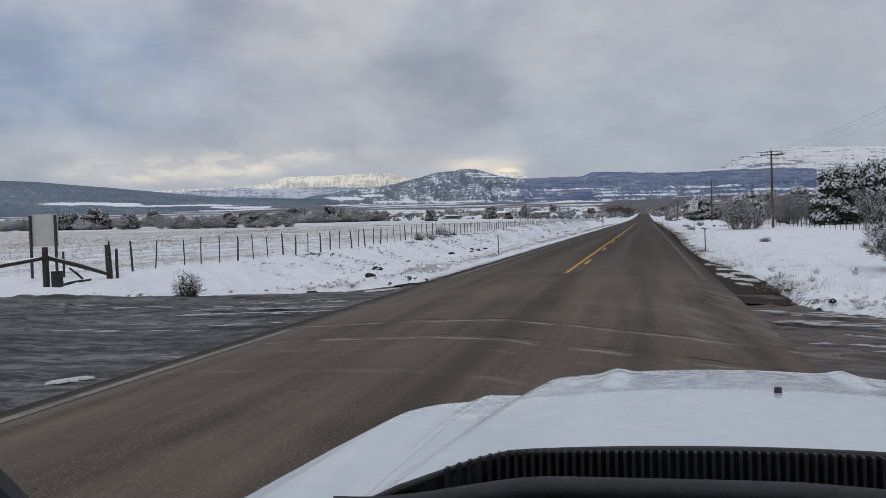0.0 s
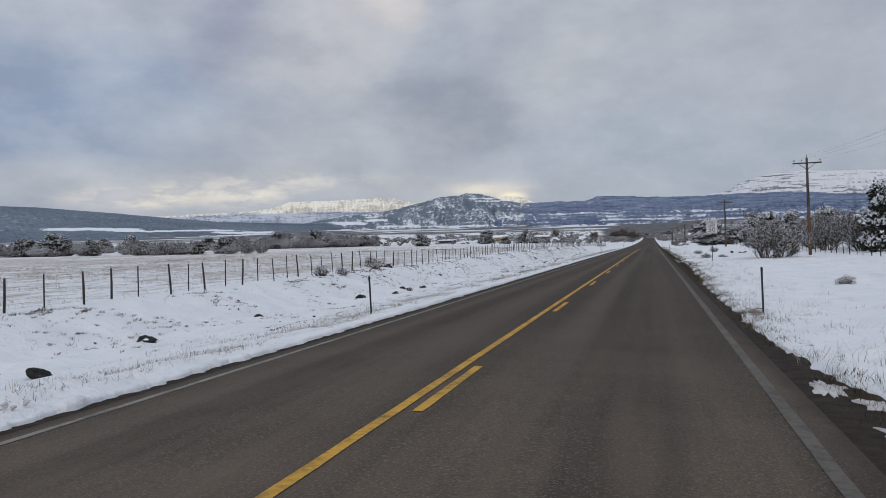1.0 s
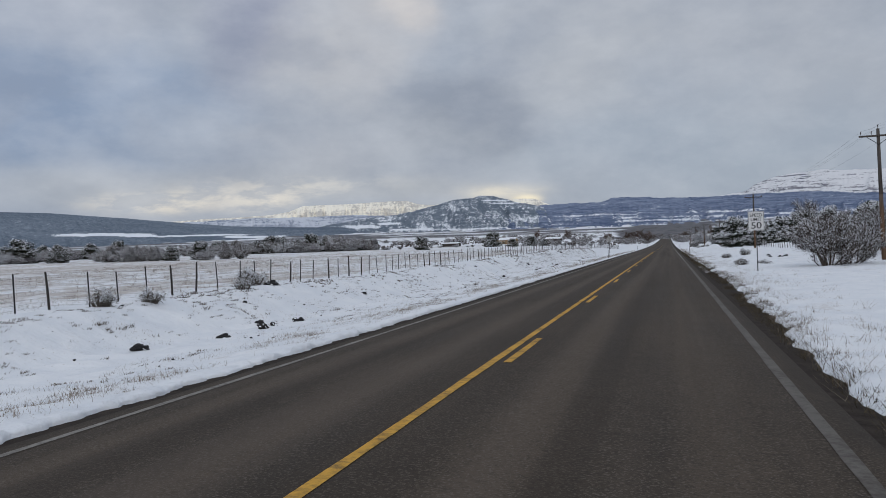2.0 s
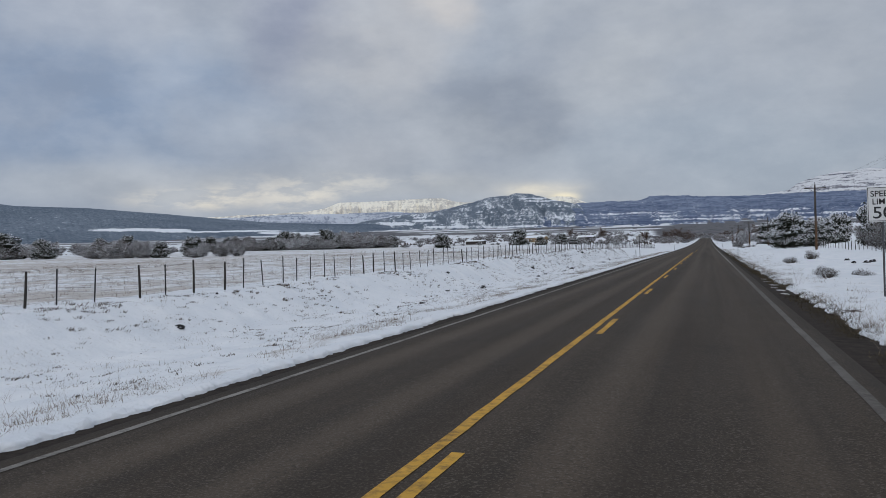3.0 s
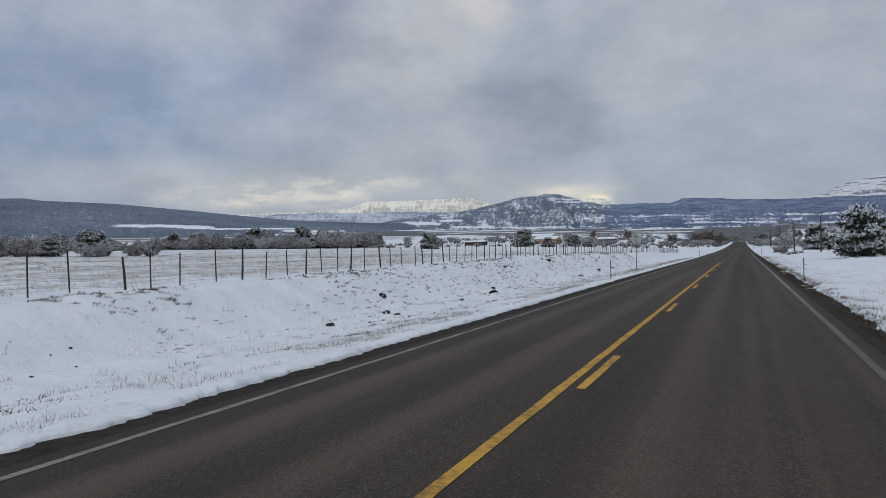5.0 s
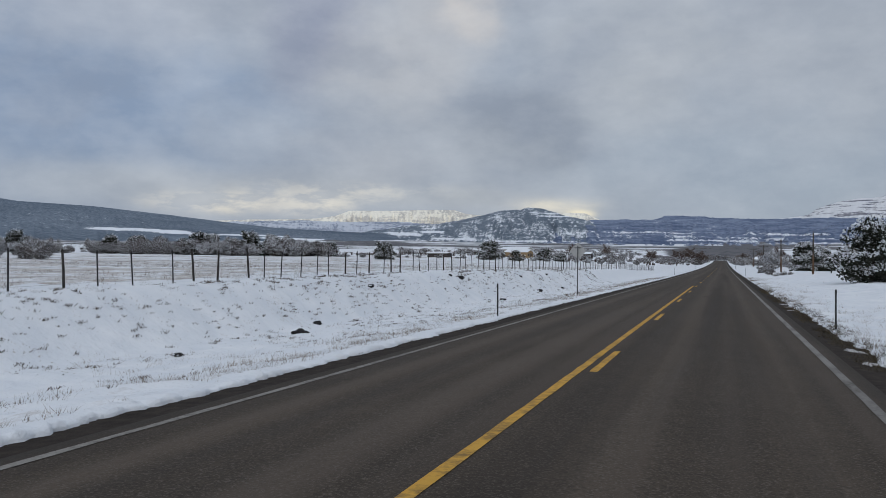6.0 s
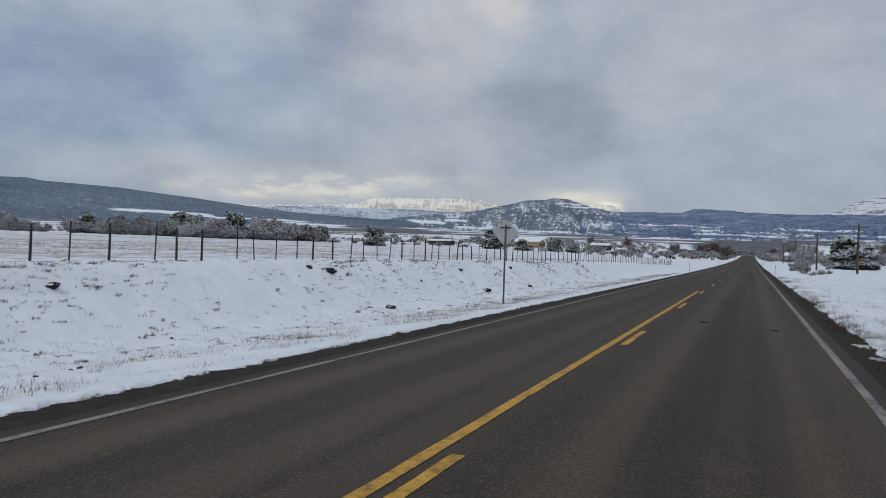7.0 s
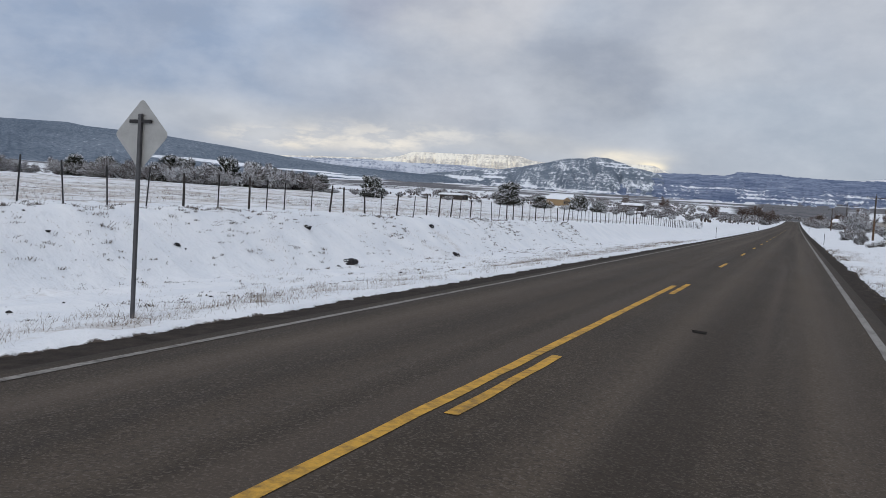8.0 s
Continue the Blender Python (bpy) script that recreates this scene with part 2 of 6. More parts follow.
    soiled = n.math("MULTIPLY", n.math("MULTIPLY", n.ramp(wide_x, 3.78, 3.92), here), n.ramp(x, 0.0, -0.1))
    c = n.mix(n.math("MULTIPLY", soiled, 0.85), c, n.mix(n.noise(p, 6.0, 5, 0.7), (0.014, 0.011, 0.009), (0.055, 0.045, 0.037)))
    margin = n.math("MULTIPLY", n.math("MULTIPLY", n.ramp(wide_x, 3.88, 4.08), 0.6), n.math("MAXIMUM", n.ramp(x, 0.0, -0.1), n.ramp(y, 19.0, 24.0)))
    c = n.mix(margin, c, n.mix(n.noise(p, 7.0, 5, 0.7), (0.016, 0.013, 0.011), (0.05, 0.041, 0.034)))
    paint(n, b, c, grain, 0.5, 0.006, n.math("MULTIPLY_ADD", streak, 0.25, 0.68))
    return m


def rock_mat(name, low, high, cover, beds_w=0.5, clumps_w=0.5, scale=1.0, bedded=0.6, snow=(0.80, 0.82, 0.86)):
    """A mountain: scrub and rock in level beds, with snow lying on the ledges. cover: the share of snow, about."""
    m, n, b = material(name, 0.9, 0, 0.1)
    p = place(n)
    sep_n = n.tree.nodes.new("ShaderNodeSeparateXYZ")
    n.tree.links.new(p, sep_n.inputs[0])
    x, y, z = sep_n.outputs
    flat = n.combine(n.math("MULTIPLY", x, 0.10), n.math("MULTIPLY", y, 0.10), n.math("MULTIPLY", z, 1.5))
    beds = n.noise(flat, 0.024 * scale, 6, 0.62, 0.1)
    clumps = n.noise(p, 0.030 * scale, 8, 0.68)
    broad_n = n.noise(p, 0.0040, 3)
    v = n.math("MULTIPLY", n.math("SUBTRACT", beds, 0.5), beds_w)
    v = n.math("MULTIPLY_ADD", n.math("SUBTRACT", clumps, 0.5), clumps_w, v)
    v = n.math("MULTIPLY_ADD", n.math("SUBTRACT", broad_n, 0.5), 0.35, v)
    v = n.math("ADD", v, attribute(n, "snow"))
    tint = n.math("ADD", n.math("MULTIPLY", n.noise(flat, 0.05 * scale, 4), bedded), n.math("MULTIPLY", n.noise(p, 0.05 * scale, 6, 0.72), 1 - bedded))
    tint = n.math("MULTIPLY_ADD", n.math("SUBTRACT", broad_n, 0.5), 0.3, tint)
    ground_c = n.mix(n.ramp(tint, 0.40, 0.60), low, high)
    c = n.mix(n.ramp(v, -cover, 0.075 - cover), ground_c, snow)
    paint(n, b, c, clumps, 0.25, 4.0)
    return m


def mud_mat(name, deep, pale, wet, slush_c, share):
    """Churned mud and slush, with ruts running along the side road."""
    m, n, b = material(name, 0.6, 0, 0.22)
    p = place(n)
    sep_n = n.tree.nodes.new("ShaderNodeSeparateXYZ")
    n.tree.links.new(p, sep_n.inputs[0])
    x, y, z = sep_n.outputs
    swing = n.math("ADD", y, n.math("MULTIPLY", n.math("SUBTRACT", n.noise(p, 0.18, 3), 0.5), 2.5))
    along = n.combine(n.math("MULTIPLY", x, 0.15), n.math("MULTIPLY", swing, 1.0), 0.0)
    ruts = n.noise(along, 1.2, 5, 0.6, 0.3)
    fine_ruts = n.noise(n.combine(n.math("MULTIPLY", x, 0.45), n.math("MULTIPLY", swing, 2.4), 0.0), 1.6, 4, 0.6, 0.5)
    lump = n.noise(p, 2.6, 5, 0.65)
    v = n.math("ADD", n.math("ADD", n.math("MULTIPLY", ruts, 0.45), n.math("MULTIPLY", fine_ruts, 0.3)), n.math("MULTIPLY", lump, 0.25))
    # mud and slush tones, darkest in the low ruts to deepen weak shading
    c = n.mix(n.ramp(v, 0.46, 0.57), deep, pale)
    c = n.mix(n.math("MULTIPLY", n.ramp(n.noise(p, 2.2, 6, 0.7), 0.52, 0.64), 0.7), c, tuple(v * 1.4 for v in deep))
    churn = n.noise(n.combine(n.math("MULTIPLY", x, 0.9), n.math("MULTIPLY", swing, 3.2), 0.0), 1.5, 5, 0.7, 0.6)
    c = n.mix(n.math("MULTIPLY", n.ramp(churn, 0.535, 0.57), 0.85), c, tuple(v * 0.55 for v in deep))
    c = n.mix(n.math("MULTIPLY", n.ramp(churn, 0.44, 0.405), 0.5), c, wet)
    slush = n.math("MULTIPLY", n.ramp(v, 0.545, 0.59), n.ramp(n.noise(p, 0.35, 4), 0.52, 0.62))
    c = n.mix(n.math("MULTIPLY", slush, share), c, slush_c)
    paint(n, b, c, v, 0.9, 0.09, n.math("MULTIPLY_ADD", ruts, 0.5, 0.35))
    return m


SNOW = snow_cover()
MUD = mud_mat("slushy_mud", (0.022, 0.020, 0.020), (0.155, 0.145, 0.145), (0.21, 0.20, 0.205), (0.33, 0.33, 0.34), 0.75)
BROWN_MUD = mud_mat("brown_mud", (0.046, 0.037, 0.030), (0.125, 0.100, 0.082), (0.17, 0.147, 0.13), (0.27, 0.255, 0.245), 0.8)
ASPHALT = asphalt_mat()


def line_mat(name, colour, wear, fresh=None):
    """Road paint, rubbed through to the asphalt in places; fresh: its colour where it was painted anew."""
    m, n, b = material(name, 0.75, 0, 0.15)
    p = place(n)
    rub = n.math("ADD", n.math("MULTIPLY", n.noise(p, 9.0, 5, 0.7), 0.6), n.math("MULTIPLY", n.noise(p, 1.1, 3), 0.4))
    worn = n.math("MULTIPLY", n.ramp(rub, 0.46, 0.62), wear)
    tone = n.mix(n.noise(p, 3.0, 4), tuple(v * 0.75 for v in colour), tuple(v * 1.15 for v in colour))
    if fresh:
        sep_n = n.tree.nodes.new("ShaderNodeSeparateXYZ")
        n.tree.links.new(p, sep_n.inputs[0])
        tone = n.mix(n.ramp(sep_n.outputs[1], 118.0, 150.0), tone, fresh)
    paint(n, b, n.mix(worn, tone, (0.055, 0.046, 0.039)), n.noise(p, 60.0, 2), 0.4, 0.004)
    return m


YELLOW = line_mat("yellow_paint", (0.58, 0.325, 0.052), 0.7)
WHITE_LINE = line_mat("worn_white_paint", (0.255, 0.238, 0.215), 0.75)
DUSTY_LINE = line_mat("dusty_line_paint", (0.25, 0.222, 0.195), 0.6)
SOILED_LINE = line_mat("soiled_line_paint", (0.128, 0.117, 0.104), 0.8, (0.25, 0.237, 0.22))
GRAVEL = plain("shoulder_gravel", (0.034, 0.027, 0.022), 0.95, 0, 4.0, 0.6, 0.8, 0.1)
POST_WOOD = plain("weathered_post", (0.04, 0.035, 0.032), 0.9, 0, 12, 0.4, 0.5)
STEEL = plain("dark_steel", (0.028, 0.028, 0.03), 0.6, 0.2, 20, 0.3, 0.2)
WIRE = plain("fence_wire", (0.18, 0.17, 0.17), 0.6, 0.5, 30, 0.2, 0.1)
def pole_mat():
    """Brown timber, weathered grey towards the top."""
    m, n, b = material("pole_wood", 0.88, 0, 0.2)
    p = n.add("ShaderNodeTexCoord", out=3)
    sep_n = n.tree.nodes.new("ShaderNodeSeparateXYZ")
    n.tree.links.new(p, sep_n.inputs[0])
    x, y, z = sep_n.outputs
    grain = n.noise(n.combine(n.math("MULTIPLY", x, 9.0), n.math("MULTIPLY", y, 9.0), n.math("MULTIPLY", z, 0.35)), 2.5, 6, 0.6)
    brown = n.mix(n.ramp(grain, 0.35, 0.65), (0.075, 0.045, 0.028), (0.165, 0.100, 0.062))
    old = n.mix(n.ramp(grain, 0.35, 0.65), (0.050, 0.044, 0.040), (0.115, 0.100, 0.090))
    high = n.ramp(n.math("MULTIPLY_ADD", n.noise(p, 1.2, 3), 2.0, z), 4.2, 6.2)
    paint(n, b, n.mix(high, brown, old), grain, 0.5, 0.01)
    return m


POLE_WOOD = pole_mat()
ARM_WOOD = plain("crossarm_wood", (0.062, 0.052, 0.046), 0.85, 0, 8, 0.3, 0.4)
SIGN_POST = plain("sign_post_steel", (0.085, 0.085, 0.09), 0.55, 0.4, 10, 0.2, 0.15)
GALV = plain("galvanised_steel", (0.30, 0.305, 0.31), 0.45, 0.7, 10, 0.15, 0.15)


# ---- builders ----
class Shape:
    """Vertices and faces gathered for one mesh."""

    def __init__(self):
        self.v, self.f = [], []

    def tube(self, a, b, ra, rb, n=6, caps=True):
        a, b = Vector(a), Vector(b)
        way = b - a
        if way.length < 1e-6:
            return
        side = way.orthogonal().normalized()
        up = way.normalized().cross(side)
        k = len(self.v)
        for p, r in ((a, ra), (b, rb)):
            for i in range(n):
                t = 2 * math.pi * i / n
                self.v.append(p + (side * math.cos(t) + up * math.sin(t)) * r)
        for i in range(n):
            j = (i + 1) % n
            self.f.append((k + i, k + j, k + n + j, k + n + i))
        if caps:
            self.f.append(tuple(range(k + n - 1, k - 1, -1)))
            self.f.append(tuple(range(k + n, k + 2 * n)))

    def sweep(self, path, r, n=6):
        """One unbroken round bead along a path."""
        path = [Vector(p) for p in path]
        k = len(self.v)
        for i, p in enumerate(path):
            way = (path[min(i + 1, len(path) - 1)] - path[max(i - 1, 0)]).normalized()
            side = way.cross(Vector((0, 0, 1))).normalized()
            up = side.cross(way)
            for j in range(n):
                t = 2 * math.pi * j / n
                self.v.append(p + (side * math.cos(t) + up * math.sin(t)) * r)
        for i in range(len(path) - 1):
            for j in range(n):
                a, b = k + i * n + j, k + i * n + (j + 1) % n
                self.f.append((a, b, b + n, a + n))

    def box(self, centre, size, m=None, bevel=0.0):
        bm = bmesh.new()
        bmesh.ops.create_cube(bm, size=1)
        for v in bm.verts:
            v.co = Vector((v.co.x * size[0], v.co.y * size[1], v.co.z * size[2]))
        if bevel:
            bmesh.ops.bevel(bm, geom=bm.edges[:], offset=bevel, segments=1, affect="EDGES")
        self.take(bm, Matrix.Translation(centre) @ (m or Matrix()))

    def take(self, bm, m=None):
        k = len(self.v)
        bm.verts.index_update()
        for v in bm.verts:
            self.v.append((m or Matrix()) @ v.co)
        for f in bm.faces:
            self.f.append(tuple(k + v.index for v in f.verts))
        bm.free()

    def face(self, *pts):
        k = len(self.v)
        self.v.extend(Vector(p) for p in pts)
        self.f.append(tuple(range(k, k + len(pts))))

    def prism(self, outline, y0, y1, m=None):
        """An outline in x and z, drawn out along y."""
        k, n = len(self.v), len(outline)
        for y in (y0, y1):
            for x, z in outline:
                self.v.append((m or Matrix()) @ Vector((x, y, z)))
        self.f.append(tuple(range(k, k + n)))
        self.f.append(tuple(range(k + 2 * n - 1, k + n - 1, -1)))
        for i in range(n):
            j = (i + 1) % n
            self.f.append((k + j, k + i, k + n + i, k + n + j))

    def mesh(self, name, mat, smooth=False):
        me = bpy.data.meshes.new(name)
        me.from_pydata([tuple(v) for v in self.v], [], self.f)
        me.materials.append(mat)
        if smooth:
            me.polygons.foreach_set("use_smooth", [True] * len(me.polygons))
        me.update()
        return me


def part(name, shape, mat, parent, label="", smooth=False):
    ob = new(name, shape.mesh(name, mat, smooth) if isinstance(shape, Shape) else shape)
    ob.parent = parent
    if label:
        ob["label"] = label
    return ob


def thing(name, at, label, category, group="", kind=""):
    ob = new(name)
    ob.matrix_world = at if isinstance(at, Matrix) else Matrix.Translation(at)
    ob.empty_display_size = 0.2
    return tagged(ob, label, category, group, kind)


def smooth01(a, b, v):
    t = min(1.0, max(0.0, (v - a) / (b - a)))
    return t * t * (3 - 2 * t)


def fbm(x, y, s=0.0, octaves=3):
    total, amp, k = 0.0, 1.0, 1.0
    for i in range(octaves):
        total += amp * noise.noise(Vector((x * k, y * k, s + i * 5.1)))
        amp, k = amp * 0.5, k * 2.1
    return total


# ---- the lie of the land ----
LANE = 3.75
CROWN = 0.06


def road_z(y):
    """The road is level, then climbs gently to a far crest."""
    if y < 220:
        return 0.0
    if y < 830:
        return 1.18e-5 * (y - 220) ** 2
    return 4.39 - 0.012 * (y - 830)


def fence_z(y):
    return float(np.interp(y, [20, 50, 72, 86, 112, 120, 165, 190, 206, 300], [-0.05, -0.05, 0.18, 0.16, 0.26, 0.4, 0.8, 0.83, 0.7, 0.3]))


def far_z(r):
    return float(np.interp(r, [0, 150, 250, 400, 600, 800, 1200, 1800, 2500, 4800], [0, 0.4, 2.3, 3.0, 6.0, 10.0, 18.5, 34, 62, 150]))


def edge_left(y):
    e = float(np.interp(y, [30, 60, 90, 155, 250], [4.38, 4.42, 4.58, 4.80, 4.72])) + 0.12 * fbm(y * 0.45, 3.3) + 0.10 * fbm(y * 2.1, 9.1) + 0.06 * fbm(y * 5.3, 2.1)
    # the mouth of the side road
    return e + 14 * smooth01(25.5, 20.5, y) * smooth01(-4, 1, y) if y < 26 else e


def edge_right(y):
    e = float(np.interp(y, [20, 24, 28, 32, 37, 50, 80, 110], [5.3, 5.35, 5.1, 4.8, 4.55, 4.4, 4.95, 4.8])) + 0.2 * fbm(y * 0.25, 13.3) + 0.2 * fbm(y * 1.1, 19.1)
    return e + float(np.interp(y, [-6, -1, 9, 11.5, 13.5, 15.0, 16.5, 18.2], [0, 9, 9, 7, 3.0, 1.5, 0.8, 0])) if y < 19 else e


def land(x, y):
    """Height of the ground, without the snow on it."""
    r = math.hypot(x, y)
    mouth = smooth01(27, 21, y)
    if x < 0:
        fz = fence_z(y)
        xs = [-16.0, -14.8, -12.6, -10.2, -6.5, -4.4, -3.0, 0.0]
        zs = [fz, fz - 0.05, -1.0, -0.98, -0.52, -0.264, -0.18, 0.0]
        for i in range(5):
            zs[i] = zs[i] * (1 - mouth) + (-0.3) * mouth
        if x >= -16:
            z = float(np.interp(x, xs, zs))
        else:
            z = zs[0] + (max(far_z(r), 0.4) - zs[0]) * smooth01(16, 230, -x)
    else:
        z = float(np.interp(x, [0, 3, 4.4, 7, 16, 24, 60, 200], [0, -0.18, -0.264, -0.34, -0.3, -0.1, 0.4, 1.5]))
        if x > 9:
            z += 0.25 * smooth01(9, 14, x) * smooth01(120, 175, y) * (1 + fbm(x * 0.3, y * 0.2, 4))
    out = smooth01(14, 90, abs(x)) if x < 0 else smooth01(25, 90, abs(x))
    out = max(out, smooth01(790, 1100, y))
    z += road_z(y) * (1 - out)
    if r > 230:
        z = z + (far_z(r) - z) * smooth01(230, 420, r) * out
    return z


def grown(start, step, ratio, end):
    out, v, s = [], start, step
    while v < end:
        out.append(v)
        s *= ratio
        v += s
    return out + [end]


def snow_depth(x, y):
    """Snow lies outside the ploughed edges."""
    gap = (-x - edge_left(y)) if x < 0 else (x - edge_right(y))
    lip = smooth01(-0.03, 0.16, gap)
    d = -0.09 + 0.17 * lip
    if gap > 0.05:
        near = smooth01(0.05, 0.5, gap)
        d += near * (0.11 * fbm(x * 0.8, y * 0.8, 2.0) + 0.05 * fbm(x * 2.4, y * 2.4, 8.0, 2))
        # ploughed ridge by the side road
        if x < 0 and y < 40:
            d += 0.20 * math.exp(-((gap - 0.9) / 0.6) ** 2) * smooth01(20, 23, y) * smooth01(38, 28, y) * (1 + 1.1 * fbm(x * 2.4, y * 2.4, 5))
        if x > 0 and y < 24:
            d += 0.12 * math.exp(-((gap - 1.0) / 0.8) ** 2) * smooth01(8, 13, y) * (1 + 0.9 * fbm(x * 2.4, y * 2.4, 6))
    return d


def build_ground():
    fine_l = [-4.0 - 0.11 * i for i in range(14)]
    fine_r = [4.1 + 0.11 * i for i in range(16)]
    xs = sorted(fine_l + fine_r + [0, -2, 2, 3.2, -3.2]
                + [-5.6 - 0.3 * i for i in range(1, 48)] + [5.9 + 0.3 * i for i in range(1, 48)]
                + [-v for v in grown(20.2, 0.4, 1.11, 4700)] + grown(20.4, 0.4, 1.11, 4700))
    ys = ([-v for v in reversed(grown(12.0, 1.0, 1.3, 1500))] + [-11.5 + 0.35 * i for i in range(640)]
          + grown(212.6, 0.4, 1.06, 4700))
    verts, grass, dirt, scrub = [], [], [], []
    for y in ys:
        for x in xs:
            z = land(x, y) + snow_depth(x, y)
            r = math.hypot(x, y)
            if r > 60:
                z += 0.12 * fbm(x * 0.05, y * 0.05, 3.0) * smooth01(60, 200, r) * smooth01(12, 30, abs(x))
            verts.append((x, y, z))
            a, g, dd = abs(x), 0.0, 0.0
            if x < 0:
                g = 0.42 * math.exp(-((a - 6.0) / 1.2) ** 2) + 0.30 * smooth01(8.5, 12, a) * smooth01(15.8, 14, a)
                g += (0.43 + 0.09 * smooth01(40, 95, a) + 0.02 * smooth01(230, 130, y) + 0.12 * fbm(x * 0.05, y * 0.03, 21) + 0.14 * fbm(x * 0.5, y * 0.2, 22)) * smooth01(15.5, 19, a) * smooth01(470, 400, r) + 0.10 * smooth01(300, 180, r) * smooth01(15.5, 17, a)
            else:
                g = 0.35 * math.exp(-((a - 6.0) / 1.4) ** 2) + 0.36 * smooth01(8, 12, a) * smooth01(200, 120, r)
            gap = (a - edge_left(y)) if x < 0 else (a - edge_right(y))
            dd = 0.42 * smooth01(0.5, 0.0, gap)
            if x > 0:
                dd = max(dd, 0.52 * math.exp(-((gap - 0.35) / 0.45) ** 2) * (0.72 + 0.6 * fbm(y * 0.3, 2.2)))
            if y < 30:
                dd = max(dd, 0.47 * smooth01(1.8, 0.1, gap) * smooth01(30, 22, y))
            sc = 0.0
            if r > 220:
                sc = smooth01(220, 330, r) * 0.25 + 0.30 * smooth01(650, 1300, r)
                if x < 0 and 60 < a and r < 420:
                    sc += 0.08
                sc += 0.34 * smooth01(520, 620, y) * smooth01(7.5, 10, a) * smooth01(70, 30, a)
                sc += 0.36 * smooth01(842, 858, y) * smooth01(40, 12, a)
            grass.append(g)
            dirt.append(dd)
            scrub.append(sc)
    n = len(xs)
    faces = [(j * n + i, j * n + i + 1, (j + 1) * n + i + 1, (j + 1) * n + i) for j in range(len(ys) - 1) for i in range(n - 1)]
    me = bpy.data.meshes.new("ground")
    me.from_pydata(verts, [], faces)
    for key, values in (("grass", grass), ("dirt", dirt), ("scrub", scrub)):
        me.attributes.new(key, "FLOAT", "POINT").data.foreach_set("value", values)
    me.materials.append(SNOW)
    me.polygons.foreach_set("use_smooth", [True] * len(me.polygons))
    return tagged(new("ground", me), "snow-covered valley ground with dry grass and scrub showing", "ground", kind="structure")


build_ground()


def strip(name, xs, ys, lift, mat, label, category, kind="structure"):
    """A sheet that follows the crowned road."""
    s = Shape()
    for y in ys:
        for x in xs(y) if callable(xs) else xs:
            s.v.append(Vector((x, y, -CROWN * math.hypot(x, 0.4) + road_z(y) + lift)))
    n = len(xs(0) if callable(xs) else xs)
    s.f = [(j * n + i, j * n + i + 1, (j + 1) * n + i + 1, (j + 1) * n + i) for j in range(len(ys) - 1) for i in range(n - 1)]
    return tagged(new(name, s.mesh(name, mat, True)), label, category, kind=kind)


long_ys = [-300, -100, -40] + [-20 + 4 * i for i in range(60)] + [224 + 10 * i for i in range(63)]
strip("road", [-4.12, -3, -1.5, -0.9, -0.5, -0.25, 0, 0.25, 0.5, 0.9, 1.5, 3, 4.15], long_ys, 0.0, ASPHALT, "worn dark asphalt two-lane highway, damp and bare of snow", "road")
strip("shoulder", [-5.1, -4.7, -4.12], [24] + [y for y in long_ys if y > 24], -0.012, GRAVEL, "dark wet gravel shoulder beside the asphalt", "shoulder")
strip("shoulder", [4.15, 5.0, 6.0], [18] + [y for y in long_ys if y > 18], -0.012, GRAVEL, "dark wet gravel shoulder beside the asphalt", "shoulder")


def line_ys(a, b, step):
    return [a + (b - a) * i / max(1, round((b - a) / step)) for i in range(max(1, round((b - a) / step)) + 1)]


def edges(centre, half, wobble):
    def rows(y):
        return [centre - half + wobble * fbm(y * 1.3, 1.7, 1), centre + half + wobble * fbm(y * 1.3, 5.7, 2)]
    return rows


strip("edge_line", edges(-LANE, 0.066, 0.02), line_ys(26, 840, 0.8), 0.006, WHITE_LINE, "worn white edge line painted on the asphalt", "road marking")
strip("edge_line", edges(-3.72, 0.085, 0.04), line_ys(-20, 13.5, 0.5), 0.006, DUSTY_LINE, "dusty, nearly rubbed-out edge line across the side road's mouth", "road marking")
strip("edge_line", edges(3.79, 0.072, 0.012), line_ys(24, 840, 0.8), 0.006, SOILED_LINE, "worn white edge line painted on the asphalt", "road marking")
strip("centre_line", edges(0, 0.06, 0.012), line_ys(24.6, 187, 0.6), 0.006, YELLOW, "solid yellow centre line painted on the asphalt", "road marking")
for k in range(30):
    y = 28.9 + 11.97 * k
    ob = strip("lane_dash", edges(0.22, 0.055, 0.012), line_ys(y + 0.25, y + 3.3, 0.4), 0.006, YELLOW, "short yellow dash painted beside the centre line", "road marking", "")
    ob["group"] = "centre line dashes"

TAR = plain("tar", (0.017, 0.014, 0.012), 0.9, 0, 9, 0.5, 0.4, 0.05)
for x, y0, y1, half in ((1.23, 167.9, 168.35, 0.10), (2.89, 167.7, 168.1, 0.085), (1.3, 179.4, 179.7, 0.08)):
    strip("tar_patch", edges(x, half, 0.07), line_ys(y0, y1, 0.06), 0.005, TAR, "small dark tar patch in the wheel track", "road patch", "")["group"] = "tar patches"

